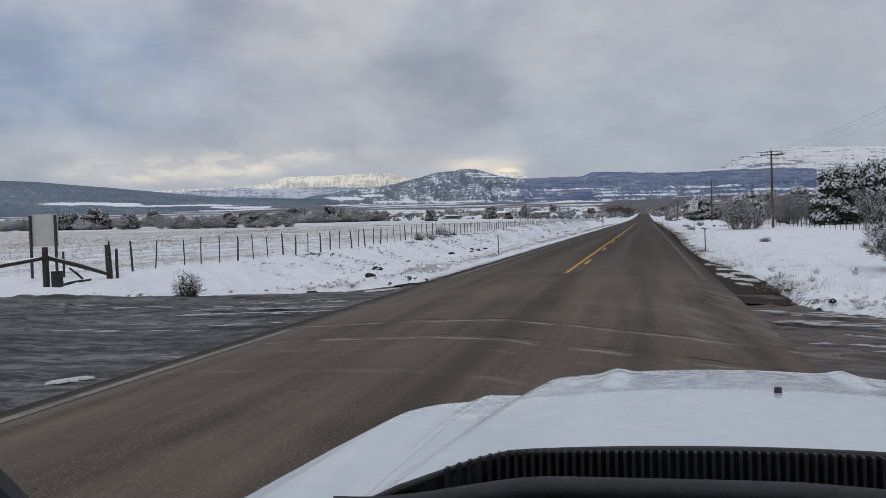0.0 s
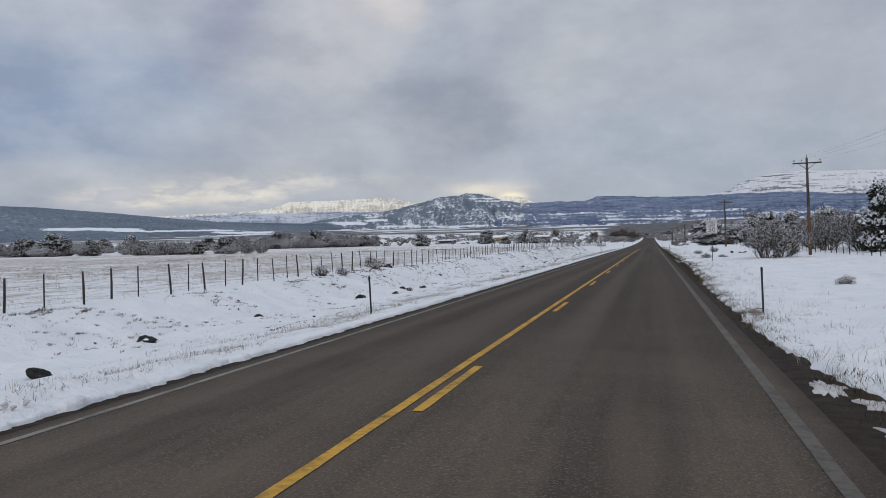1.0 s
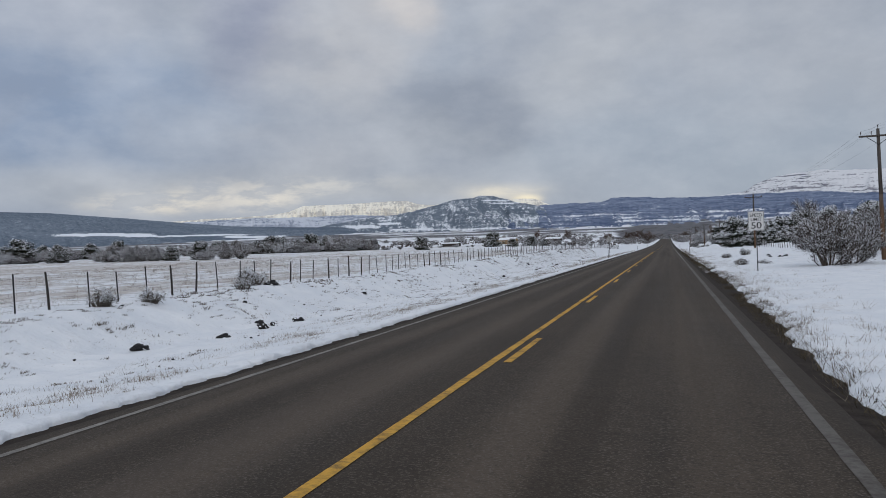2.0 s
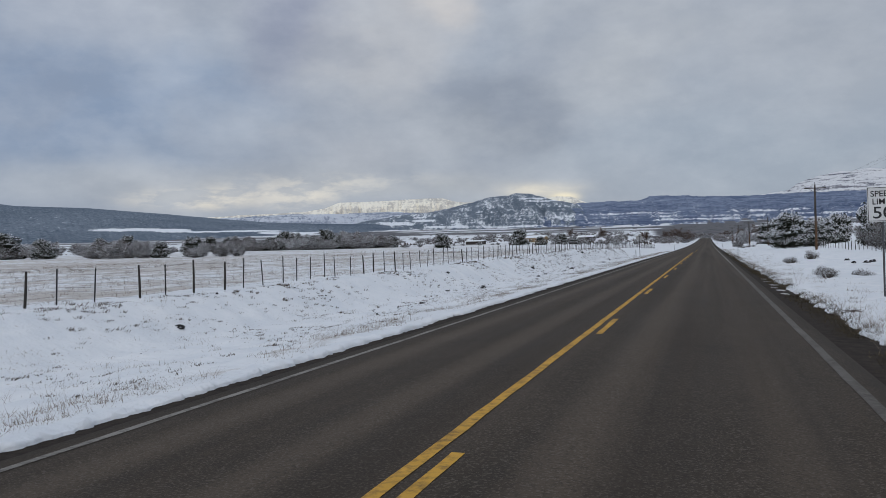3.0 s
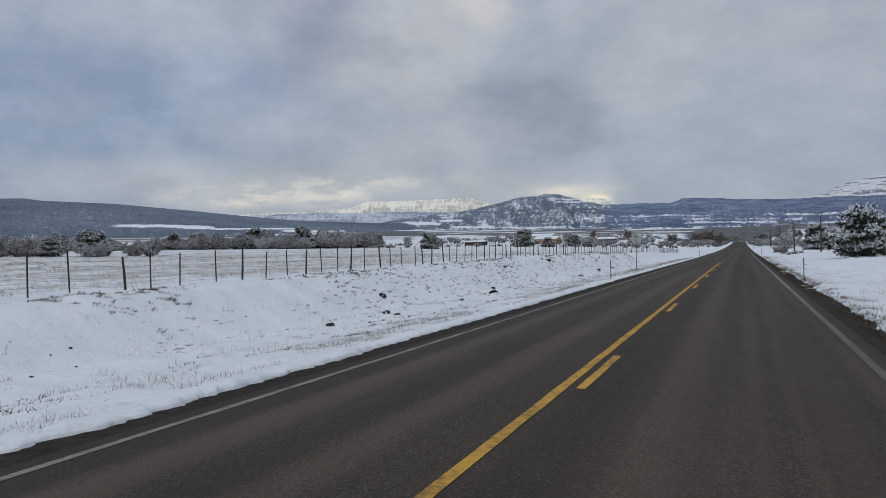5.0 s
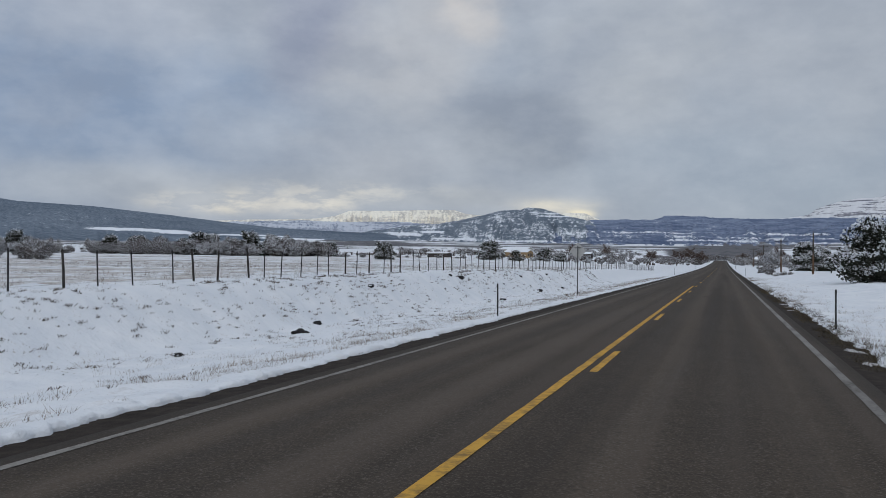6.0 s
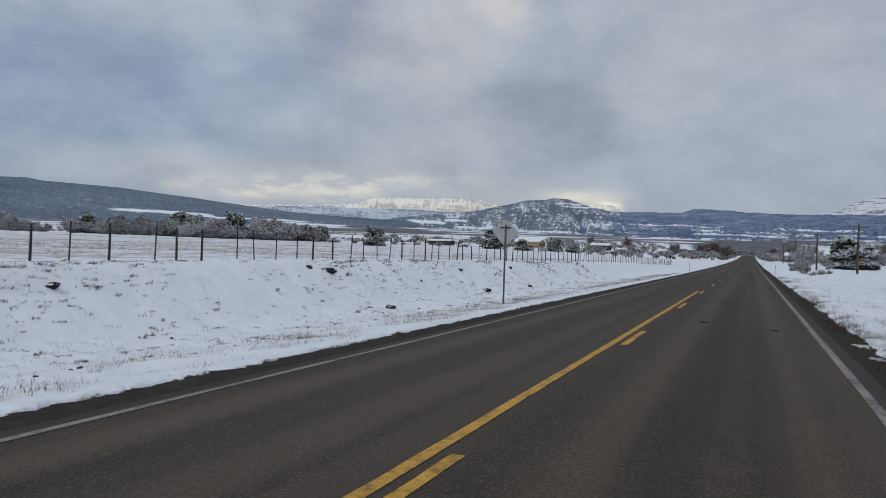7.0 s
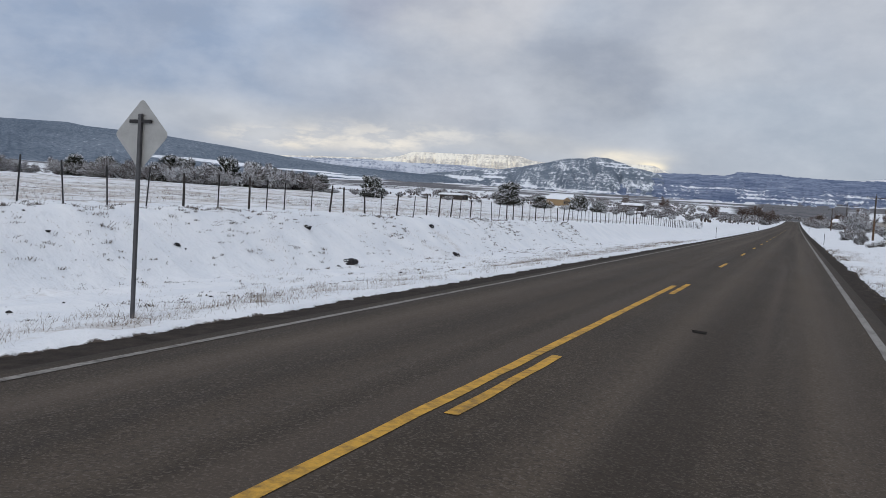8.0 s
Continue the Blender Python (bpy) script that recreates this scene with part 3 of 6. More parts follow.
# side roads of mud and slush
for name, x0, x1, y0, y1 in (("side_road", -60, -4.05, -14, 28), ("side_road", 4.1, 30, -14, 21)):
    s = Shape()
    way = 1 if x1 < 0 else -1
    near_x, far_x = (x1, x0) if x1 < 0 else (x0, x1)
    rows_x = [near_x - way * v for v in grown(0.0, 0.12, 1.016, abs(far_x - near_x))]
    rows_y = [y0 + 1.2 * i for i in range(14)] + [3.0 + 0.1 * i for i in range(int((y1 - 3.0) / 0.1) + 1)]
    if way > 0:
        rows_x.reverse()
    nx, ny = len(rows_x), len(rows_y)
    for y in rows_y:
        for x in rows_x:
            ruts = 0.065 * fbm(x * 0.16, y * 1.2, 3, 4) + 0.05 * fbm(x * 1.4, y * 2.2, 6) - 0.035
            s.v.append(Vector((x, y, land(x, y) - 0.015 + max(-0.045, ruts))))
    s.f = [(j * nx + i, j * nx + i + 1, (j + 1) * nx + i + 1, (j + 1) * nx + i) for j in range(ny - 1) for i in range(nx - 1)]
    tagged(new(name, s.mesh(name, MUD if way > 0 else BROWN_MUD, True)), "muddy side road with slushy tyre ruts joining the highway", "side road", kind="structure")


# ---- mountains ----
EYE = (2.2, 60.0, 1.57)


def mountain(name, profile, near, far, foot, mat, label, gully=0.25, step=0.0, rows=70, snow_top=0.0, seed=0.0, rough=1.0, fields=(), power=0.26, streak=0.0, slant=0.0, fold_f=0.8):
    """A range whose skyline runs through (azimuth, height) in degrees, between two distances."""
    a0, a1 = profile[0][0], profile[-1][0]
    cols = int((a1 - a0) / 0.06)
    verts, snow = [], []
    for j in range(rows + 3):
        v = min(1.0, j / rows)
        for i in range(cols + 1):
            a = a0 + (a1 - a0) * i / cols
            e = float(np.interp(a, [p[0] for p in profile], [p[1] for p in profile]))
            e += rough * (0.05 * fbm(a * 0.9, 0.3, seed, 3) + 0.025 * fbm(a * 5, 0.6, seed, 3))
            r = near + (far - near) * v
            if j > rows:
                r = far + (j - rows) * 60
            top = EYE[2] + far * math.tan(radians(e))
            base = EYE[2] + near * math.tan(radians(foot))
            shape = v
            if step:
                k = v * step
                shape = (math.floor(k) + smooth01(0.35, 0.75, k - math.floor(k))) / step if v < 1 else 1.0
                shape = 0.5 * v + 0.5 * shape
            fold = abs(fbm(a * fold_f + v * slant, v * 0.9, seed + 3, 4))
            z = base + (top - base) * shape - gully * (top - base) * fold * 4 * v * (1 - v) if v < 1 else top
            z += rough * (top - base) * 0.04 * fbm(a * 4, v * 9, seed + 8, 3) * (1 - v)
            if j > rows:
                z = top - (j - rows) ** 2 * 12
            verts.append((EYE[0] + r * math.sin(radians(a)), EYE[1] + r * math.cos(radians(a)), z))
            open_snow = snow_top * smooth01(0.35, 0.8, v + 0.2 * fbm(a * 0.7, v * 2, seed + 1))
            if streak:
                open_snow += streak * (fbm(a * 1.7 + v * slant * 2, v * 4.0, seed + 5, 3) + 0.8 * fbm(a * 6.5 - v * slant * 4, v * 7.0, seed + 9, 4))
            high = math.degrees(math.atan2(z - EYE[2], r)) + 0.05 * fbm(a * 0.8, 4.4, seed)
            for fa, fe, fw, fh in fields:
                open_snow += power * smooth01(1.25, 0.6, abs(a - fa) / fw) * smooth01(1.6, 0.6, abs(high - fe + (a - fa) * 0.02) / fh)
            snow.append(open_snow)
    n = cols + 1
    faces = [(j * n + i, j * n + i + 1, (j + 1) * n + i + 1, (j + 1) * n + i) for j in range(rows + 2) for i in range(cols)]
    me = bpy.data.meshes.new(name)
    me.from_pydata(verts, [], faces)
    me.attributes.new("snow", "FLOAT", "POINT").data.foreach_set("value", snow)
    me.materials.append(mat)
    me.polygons.foreach_set("use_smooth", [True] * len(me.polygons))
    return tagged(new(name, me), label, "mountain", kind="structure")


# no haze hangs in the air: these base colours carry its blue
HAZE_SCRUB = rock_mat("scrub_hillside_haze_tint", (0.070, 0.096, 0.136), (0.200, 0.238, 0.285), -0.165, 0.1, 1.0, 2.4, 0.03)
HAZE_BUTTE = rock_mat("butte_rock_haze_tint", (0.098, 0.126, 0.165), (0.205, 0.242, 0.285), 0.0, 0.55, 0.9, 4.2, 0.35)
HAZE_MESA = rock_mat("mesa_rock_haze_tint", (0.070, 0.100, 0.180), (0.225, 0.268, 0.365), -0.10, 1.0, 0.9, 3.4)
# snow greyed to the sky's tone, so the top fades as in haze
HAZE_HIGH = rock_mat("snowy_cliffs_haze_tint", (0.15, 0.155, 0.19), (0.32, 0.31, 0.33), 0.10, 1.7, 0.7, 2.6, 0.8, (0.70, 0.70, 0.72))
# warm near-white base colours stand in for sunlight on the far cliffs
SUNLIT_TINT = rock_mat("cliffs_sunlit_tint", (0.52, 0.50, 0.47), (0.76, 0.70, 0.61), 0.03, 0.3, 0.5, 2.6, 0.3, (0.99, 0.93, 0.80))
# the blue of this snow is haze and shade put into colour
HAZE_FOOTHILL = rock_mat("snowy_foothills_haze_tint", (0.20, 0.24, 0.32), (0.38, 0.41, 0.48), 0.05, 1.2, 0.9, 2.6, 0.5, (0.56, 0.59, 0.655))

# streak draws the gully shadows as duller bands of colour
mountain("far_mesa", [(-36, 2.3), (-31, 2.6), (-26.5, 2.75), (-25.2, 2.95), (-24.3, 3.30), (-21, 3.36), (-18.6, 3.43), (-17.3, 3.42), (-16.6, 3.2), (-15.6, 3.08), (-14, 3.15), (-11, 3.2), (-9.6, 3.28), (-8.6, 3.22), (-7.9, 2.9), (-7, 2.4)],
         3600, 4450, 0.3, SUNLIT_TINT, "distant snowy mesa painted in sunlit colours under the cloud edge", 0.35, 0, seed=1.0, rough=0.4, rows=90, streak=0.10, fold_f=2.6)
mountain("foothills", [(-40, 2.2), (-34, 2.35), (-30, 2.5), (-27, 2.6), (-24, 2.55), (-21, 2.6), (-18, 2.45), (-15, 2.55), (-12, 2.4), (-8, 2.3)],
         3000, 3550, 0.3, HAZE_FOOTHILL, "low snowy foothills tinted blue-white with haze below the distant mesa", 0.5, 0, seed=7.0, streak=0.1, fold_f=1.2)
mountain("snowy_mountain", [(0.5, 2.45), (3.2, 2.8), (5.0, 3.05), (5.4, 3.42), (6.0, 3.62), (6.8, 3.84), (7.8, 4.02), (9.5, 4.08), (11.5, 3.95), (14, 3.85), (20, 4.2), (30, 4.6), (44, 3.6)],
         2700, 4200, 0.3, HAZE_HIGH, "high snowy mountain with bedded cliffs rising into cloud", 0.15, 11, rows=110, snow_top=0.07, seed=2.0, streak=0.08)
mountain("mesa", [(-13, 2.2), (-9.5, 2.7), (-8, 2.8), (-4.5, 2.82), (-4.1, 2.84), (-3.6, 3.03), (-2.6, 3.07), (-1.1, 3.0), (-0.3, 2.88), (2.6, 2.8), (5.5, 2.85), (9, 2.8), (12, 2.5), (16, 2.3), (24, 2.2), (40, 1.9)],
         1500, 3300, 0.2, HAZE_MESA, "long mesa tinted blue-grey with haze, snow on its ledges", 0.14, 9, rows=130, snow_top=-0.15, seed=3.0, streak=0.06, slant=0.6, fold_f=1.0, fields=((-4.5, 1.95, 2.2, 0.05), (4.0, 1.85, 2.6, 0.07), (-1.0, 1.45, 3.0, 0.05), (8, 1.5, 3, 0.06), (1, 1.1, 2, 0.05), (-6, 1.2, 2, 0.05), (-2.5, 1.7, 1.4, 0.06), (1.8, 1.62, 2.0, 0.045)), power=0.2)
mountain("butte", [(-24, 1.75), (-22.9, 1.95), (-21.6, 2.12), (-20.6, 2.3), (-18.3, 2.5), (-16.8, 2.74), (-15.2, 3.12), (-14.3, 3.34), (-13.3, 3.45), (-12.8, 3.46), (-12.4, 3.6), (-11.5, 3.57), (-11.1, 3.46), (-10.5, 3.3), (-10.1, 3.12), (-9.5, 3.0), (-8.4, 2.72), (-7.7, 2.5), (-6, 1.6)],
         1700, 3100, 0.2, HAZE_BUTTE, "dark bedded butte streaked with snow", 0.2, 0, rows=130, snow_top=-0.06, seed=4.0, rough=0.8, streak=0.13, slant=1.6, fold_f=1.0, fields=((-20.5, 1.8, 1.3, 0.09), (-12, 1.35, 3, 0.04), (-17, 1.5, 1.6, 0.05), (-18.6, 1.95, 0.8, 0.06), (-11.2, 3.2, 0.9, 0.03), (-10.6, 3.0, 1.0, 0.03)))
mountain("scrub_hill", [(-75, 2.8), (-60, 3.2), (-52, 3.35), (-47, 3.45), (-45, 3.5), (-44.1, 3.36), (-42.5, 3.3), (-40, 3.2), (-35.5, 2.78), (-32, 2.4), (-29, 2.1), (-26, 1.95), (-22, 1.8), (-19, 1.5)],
         1500, 2700, 0.2, HAZE_SCRUB, "long dark hillside covered with scrub", 0.08, 0, rows=110, seed=5.0, rough=0.12, streak=0.03, slant=1.0, fields=((-36.8, 1.78, 2.9, 0.07), (-32, 1.58, 4.0, 0.04), (-27.6, 1.35, 2.0, 0.06)), power=0.55)


# ---- fence along the field ----
POSTS = [26.1, 27.4, 28.9, 31.0, 32.3, 33.9, 35.6, 37.2, 38.8, 40.6, 42.2, 43.9, 45.8, 47.3, 48.9, 51.1, 52.4, 53.7, 55.5, 57.1, 58.7, 60.5, 62.1, 63.5]
POSTS += [65.4, 66.9, 68.6, 70.2, 71.9, 73.6, 75.5, 77.0, 78.5, 80.7, 81.9, 83.5, 85.7, 87.1, 88.8, 90.9, 92.3, 93.9, 95.7, 97.0, 98.4, 100.0, 101.2, 103.2, 105.0, 106.4, 108.1]
POSTS += [109.9, 111.3, 112.7, 114.6, 116.1, 117.5, 119.6, 120.9, 122.4, 124.7, 125.9, 127.4, 129.5, 131.2, 132.9, 134.6, 136.2, 137.7, 139.3, 140.7, 142.3, 144.3]
LATE = [145.7, 147.3, 149.4, 150.6, 152.1, 154.3, 155.5, 156.9, 158.7, 160.3, 161.5, 163.4, 164.8, 166.4, 168.5, 169.6, 171.0, 173.2, 174.4, 176.0, 177.7, 179.1, 181.0, 182.9, 184.4, 186.0, 187.6, 189.3, 191.1, 192.9, 194.0, 195.2, 197.2, 198.7, 199.9, 201.9]
rng = random.Random(11)
post_ys = POSTS + LATE
while post_ys[-1] < 330:
    post_ys.append(post_ys[-1] + rng.uniform(1.3, 2.1))


def fence_x(y):
    return -16.0 + 0.02 * max(0.0, y - 215)


def ground_at(x, y):
    return land(x, y) + snow_depth(x, y)


def fence_post(kind):
    s = Shape()
    if kind == 0:   # split timber
        s.tube((0, 0, -0.3), (0.005, 0.01, 0.6), 0.043, 0.039, 7)
        s.tube((0.005, 0.01, 0.6), (0, 0, 1.12), 0.039, 0.032, 7)
    else:           # steel T post
        s.box((0, 0, 0.42), (0.045, 0.012, 1.44))
        s.box((0, 0.016, 0.42), (0.012, 0.03, 1.42))
        for i in range(8):
            s.box((0, -0.012, 0.2 + i * 0.1), (0.02, 0.012, 0.025))
    return s


fence = thing("field_fence", (-16, 26, 0), "wire field fence on thin dark posts along the snowy field", "fence")
post_meshes = [fence_post(0).mesh("post", POST_WOOD), fence_post(1).mesh("post", STEEL)]
tops = []
for i, y in enumerate(post_ys):
    x = fence_x(y)
    z = ground_at(x, y)
    ob = part("post", post_meshes[0 if rng.random() < 0.45 else 1], None, fence)
    ob.matrix_parent_inverse = fence.matrix_world.inverted()
    lean = (rng.uniform(-2, 2), rng.uniform(-4, 4))
    tall = rng.uniform(0.92, 1.08)
    ob.matrix_basis = pose(x, y, z, *lean, rng.uniform(0, 30)) @ Matrix.Diagonal((1, 1, tall, 1))
    tops.append((x, y, z))
wires = Shape()
for h in (0.12, 0.25, 0.38, 0.5, 0.62, 0.75, 0.9, 1.04):
    for (xa, ya, za), (xb, yb, zb) in zip(tops, tops[1:]):
        if ya > 240 and h not in (0.25, 0.62, 1.04):
            continue
        wires.tube((xa, ya, za + h), (xb, yb, zb + h + rng.uniform(-0.01, 0.01)), 0.0035, 0.0035, 3, False)
ob = part("wire", wires, WIRE, fence)
ob.matrix_parent_inverse = fence.matrix_world.inverted()


# ---- trees and shrubs ----
def leaf_mat(name, dark, light):
    m, n, b = material(name, 0.85, 0, 0.15)
    r = n.add("ShaderNodeNewGeometry", out=8)
    c = n.mix(r, dark, light)
    paint(n, b, n.mix(n.noise(n.add("ShaderNodeTexCoord", out=3), 0.8, 3), c, tuple(v * 0.6 for v in dark)))
    return m


JUNIPER = leaf_mat("juniper_needles", (0.030, 0.036, 0.028), (0.085, 0.088, 0.062))
BARK = plain("bark", (0.085, 0.07, 0.06), 0.95, 0, 9, 0.4, 0.8)
TWIG = leaf_mat("bare_twigs", (0.055, 0.044, 0.040), (0.19, 0.155, 0.14))
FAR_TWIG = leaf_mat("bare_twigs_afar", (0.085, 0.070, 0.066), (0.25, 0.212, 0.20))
RUSSET = leaf_mat("russet_twigs", (0.10, 0.070, 0.058), (0.26, 0.185, 0.155))
SAGE = leaf_mat("sagebrush", (0.13, 0.12, 0.11), (0.30, 0.275, 0.245))
FROST = plain("clinging_snow", (0.78, 0.80, 0.84), 0.8, 0, 4, 0.06, 0.4)
STRAW = leaf_mat("dry_grass", (0.19, 0.15, 0.115), (0.47, 0.40, 0.325))
WEED = leaf_mat("withered_weeds", (0.085, 0.066, 0.052), (0.27, 0.215, 0.17))
VERGE_STRAW = leaf_mat("soiled_grass", (0.045, 0.036, 0.022), (0.19, 0.145, 0.085))
ROCK = plain("dark_stone", (0.022, 0.021, 0.022), 0.9, 0, 5, 0.5, 0.9)


def spray(s, p, out, size, rg, broad=0.33):
    """A small folded tuft of needles."""
    side = out.orthogonal().normalized()
    side = Matrix.Rotation(rg.uniform(0, 6.283), 3, out) @ side
    tip = p + out * size
    mid = p + out * size * 0.5
    lift = out.cross(side) * size * broad * 0.5
    k = len(s.v)
    s.v.extend((p, mid + side * size * broad + lift, tip, mid - side * size * broad + lift, mid - lift))
    s.f.extend(((k, k + 1, k + 4), (k + 1, k + 2, k + 4), (k + 2, k + 3, k + 4), (k + 3, k, k + 4)))


def juniper(seed, tall, wide, sprays, size, snowy):
    """Trunk, limbs and a lumpy crown: a dictionary of meshes."""
    rg = random.Random(seed)
    trunk, crown, snow = Shape(), Shape(), Shape()
    lobes = []
    trunk.tube((0, 0, -0.4), (rg.uniform(-.1, .1), rg.uniform(-.1, .1), tall * 0.3), 0.045 * tall, 0.032 * tall, 7)
    for i in range(26):
        a, h = i * 2.4 + rg.uniform(-.5, .5), rg.uniform(0.16, 0.95)
        reach = wide * 0.5 * (1 - (h - 0.35) ** 2 * 1.9) * rg.uniform(0.45, 0.92)
        start = Vector((0, 0, tall * h * 0.55))
        end = Vector((math.cos(a) * reach, math.sin(a) * reach, tall * h))
        bend = start.lerp(end, 0.5) + Vector((0, 0, -0.05 * tall))
        trunk.tube(start, bend, 0.016 * tall, 0.011 * tall, 5, False)
        trunk.tube(bend, end, 0.011 * tall, 0.004 * tall, 5, False)
        lobes.append((end, tall * rg.uniform(0.11, 0.19)))
    for i in range(14):
        a, d = i * 2.4 + rg.uniform(-.4, .4), wide * rg.uniform(0.12, 0.42)
        lobes.append((Vector((math.cos(a) * d, math.sin(a) * d, tall * rg.uniform(0.1, 0.3))), tall * rg.uniform(0.1, 0.17)))
    for i in range(9):
        lobes.append((Vector((rg.uniform(-.12, .12) * wide, rg.uniform(-.12, .12) * wide, tall * rg.uniform(0.5, 0.97))), tall * rg.uniform(0.09, 0.15)))
    for i in range(sprays):
        c, r = rg.choice(lobes)
        d = Vector((rg.gauss(0, 1), rg.gauss(0, 1), rg.gauss(0, 0.8))).normalized()
        p = c + d * r * rg.uniform(0.35, 1.0)
        if p.z < 0.0:
            continue
        way = (d + Vector((rg.uniform(-.6, .6), rg.uniform(-.6, .6), rg.uniform(-.2, .8)))).normalized()
        if d.z > 0.05 and rg.random() < snowy * 1.35:
            spray(snow, p + d * size * 0.4, (way + Vector((0, 0, -0.5))).normalized(), size * rg.uniform(0.8, 1.5), rg)
        else:
            spray(crown, p, way, size * rg.uniform(0.7, 1.4), rg)
    return {"trunk": trunk.mesh("trunk", BARK), "crown": crown.mesh("crown", JUNIPER), "snow": snow.mesh("snow", FROST)}


def shrub(seed, tall, wide, stems, depth, thick, snowy, mat):
    """Bare branching stems with snow along them."""
    rg = random.Random(seed)
    wood, snow = Shape(), Shape()

    def branch(p, way, length, r, level):
        q = p + way * length
        wood.tube(p, q, r, r * 0.65, 3, False)
        if level <= 3 and rg.random() < snowy and abs(way.z) < 0.92:
            up = Vector((0, 0, r * 0.9))
            snow.tube(p + up, q + up, r * 0.95, r * 0.75, 3, False)
        if level == 0:
            return
        for i in range(rg.choice((2, 3, 3, 4)) if level > 1 else 3):
            turn = Vector((rg.gauss(0, 1), rg.gauss(0, 1), rg.gauss(0.15, 0.6))).normalized()
            branch(p.lerp(q, rg.uniform(0.4, 1.0)), (way + turn * 0.75).normalized(), length * rg.uniform(0.5, 0.8), r * 0.62, level - 1)

    for i in range(stems):
        a = i * 2.4 + rg.uniform(-.4, .4)
        spread = rg.uniform(0.1, 1.0) * wide / tall * 0.6
        way = Vector((math.cos(a) * spread, math.sin(a) * spread, 1)).normalized()
        branch(Vector((math.cos(a) * 0.06 * wide, math.sin(a) * 0.06 * wide, -0.15)), way, tall * rg.uniform(0.32, 0.48), thick, depth)
    return {"crown": wood.mesh("crown", mat), "snow": snow.mesh("snow", FROST)}


def bush(seed, tall, wide, sprays, size, snowy, mat, broad=0.12):
    """A low dense thicket of twigs: many stems under a broad uneven crown."""
    rg = random.Random(seed)
    stems, crown, snow = Shape(), Shape(), Shape()
    lobes = []
    for i in range(20):
        a, d = rg.uniform(0, 6.283), math.sqrt(rg.random()) * wide * 0.42
        h = tall * (1 - 0.6 * (2 * d / wide) ** 2) * rg.uniform(0.35, 0.95)
        end = Vector((math.cos(a) * d, math.sin(a) * d, h))
        stems.tube((end.x * 0.3, end.y * 0.3, -0.2), end, 0.05, 0.02, 4, False)
        lobes.append((end, tall * rg.uniform(0.16, 0.27)))
        if h > tall * 0.45:
            lobes.append((Vector((end.x, end.y, h * 0.45)), tall * rg.uniform(0.2, 0.3)))
    for i in range(sprays):
        c, r = rg.choice(lobes)
        d = Vector((rg.gauss(0, 1), rg.gauss(0, 1), rg.gauss(0, 0.8))).normalized()
        p = c + d * r * rg.uniform(0.2, 1.05)
        if p.z < 0:
            continue
        way = (d + Vector((rg.uniform(-.7, .7), rg.uniform(-.7, .7), rg.uniform(0, 1.0)))).normalized()
        white = d.z > -0.3 and rg.random() < snowy
        spray(snow if white else crown, p, way, size * rg.uniform(0.6, 1.5), rg, broad * (1.2 if white else 1.0))
    return {"stem": stems.mesh("stem", BARK), "crown": crown.mesh("crown", mat), "snow": snow.mesh("snow", FROST)}


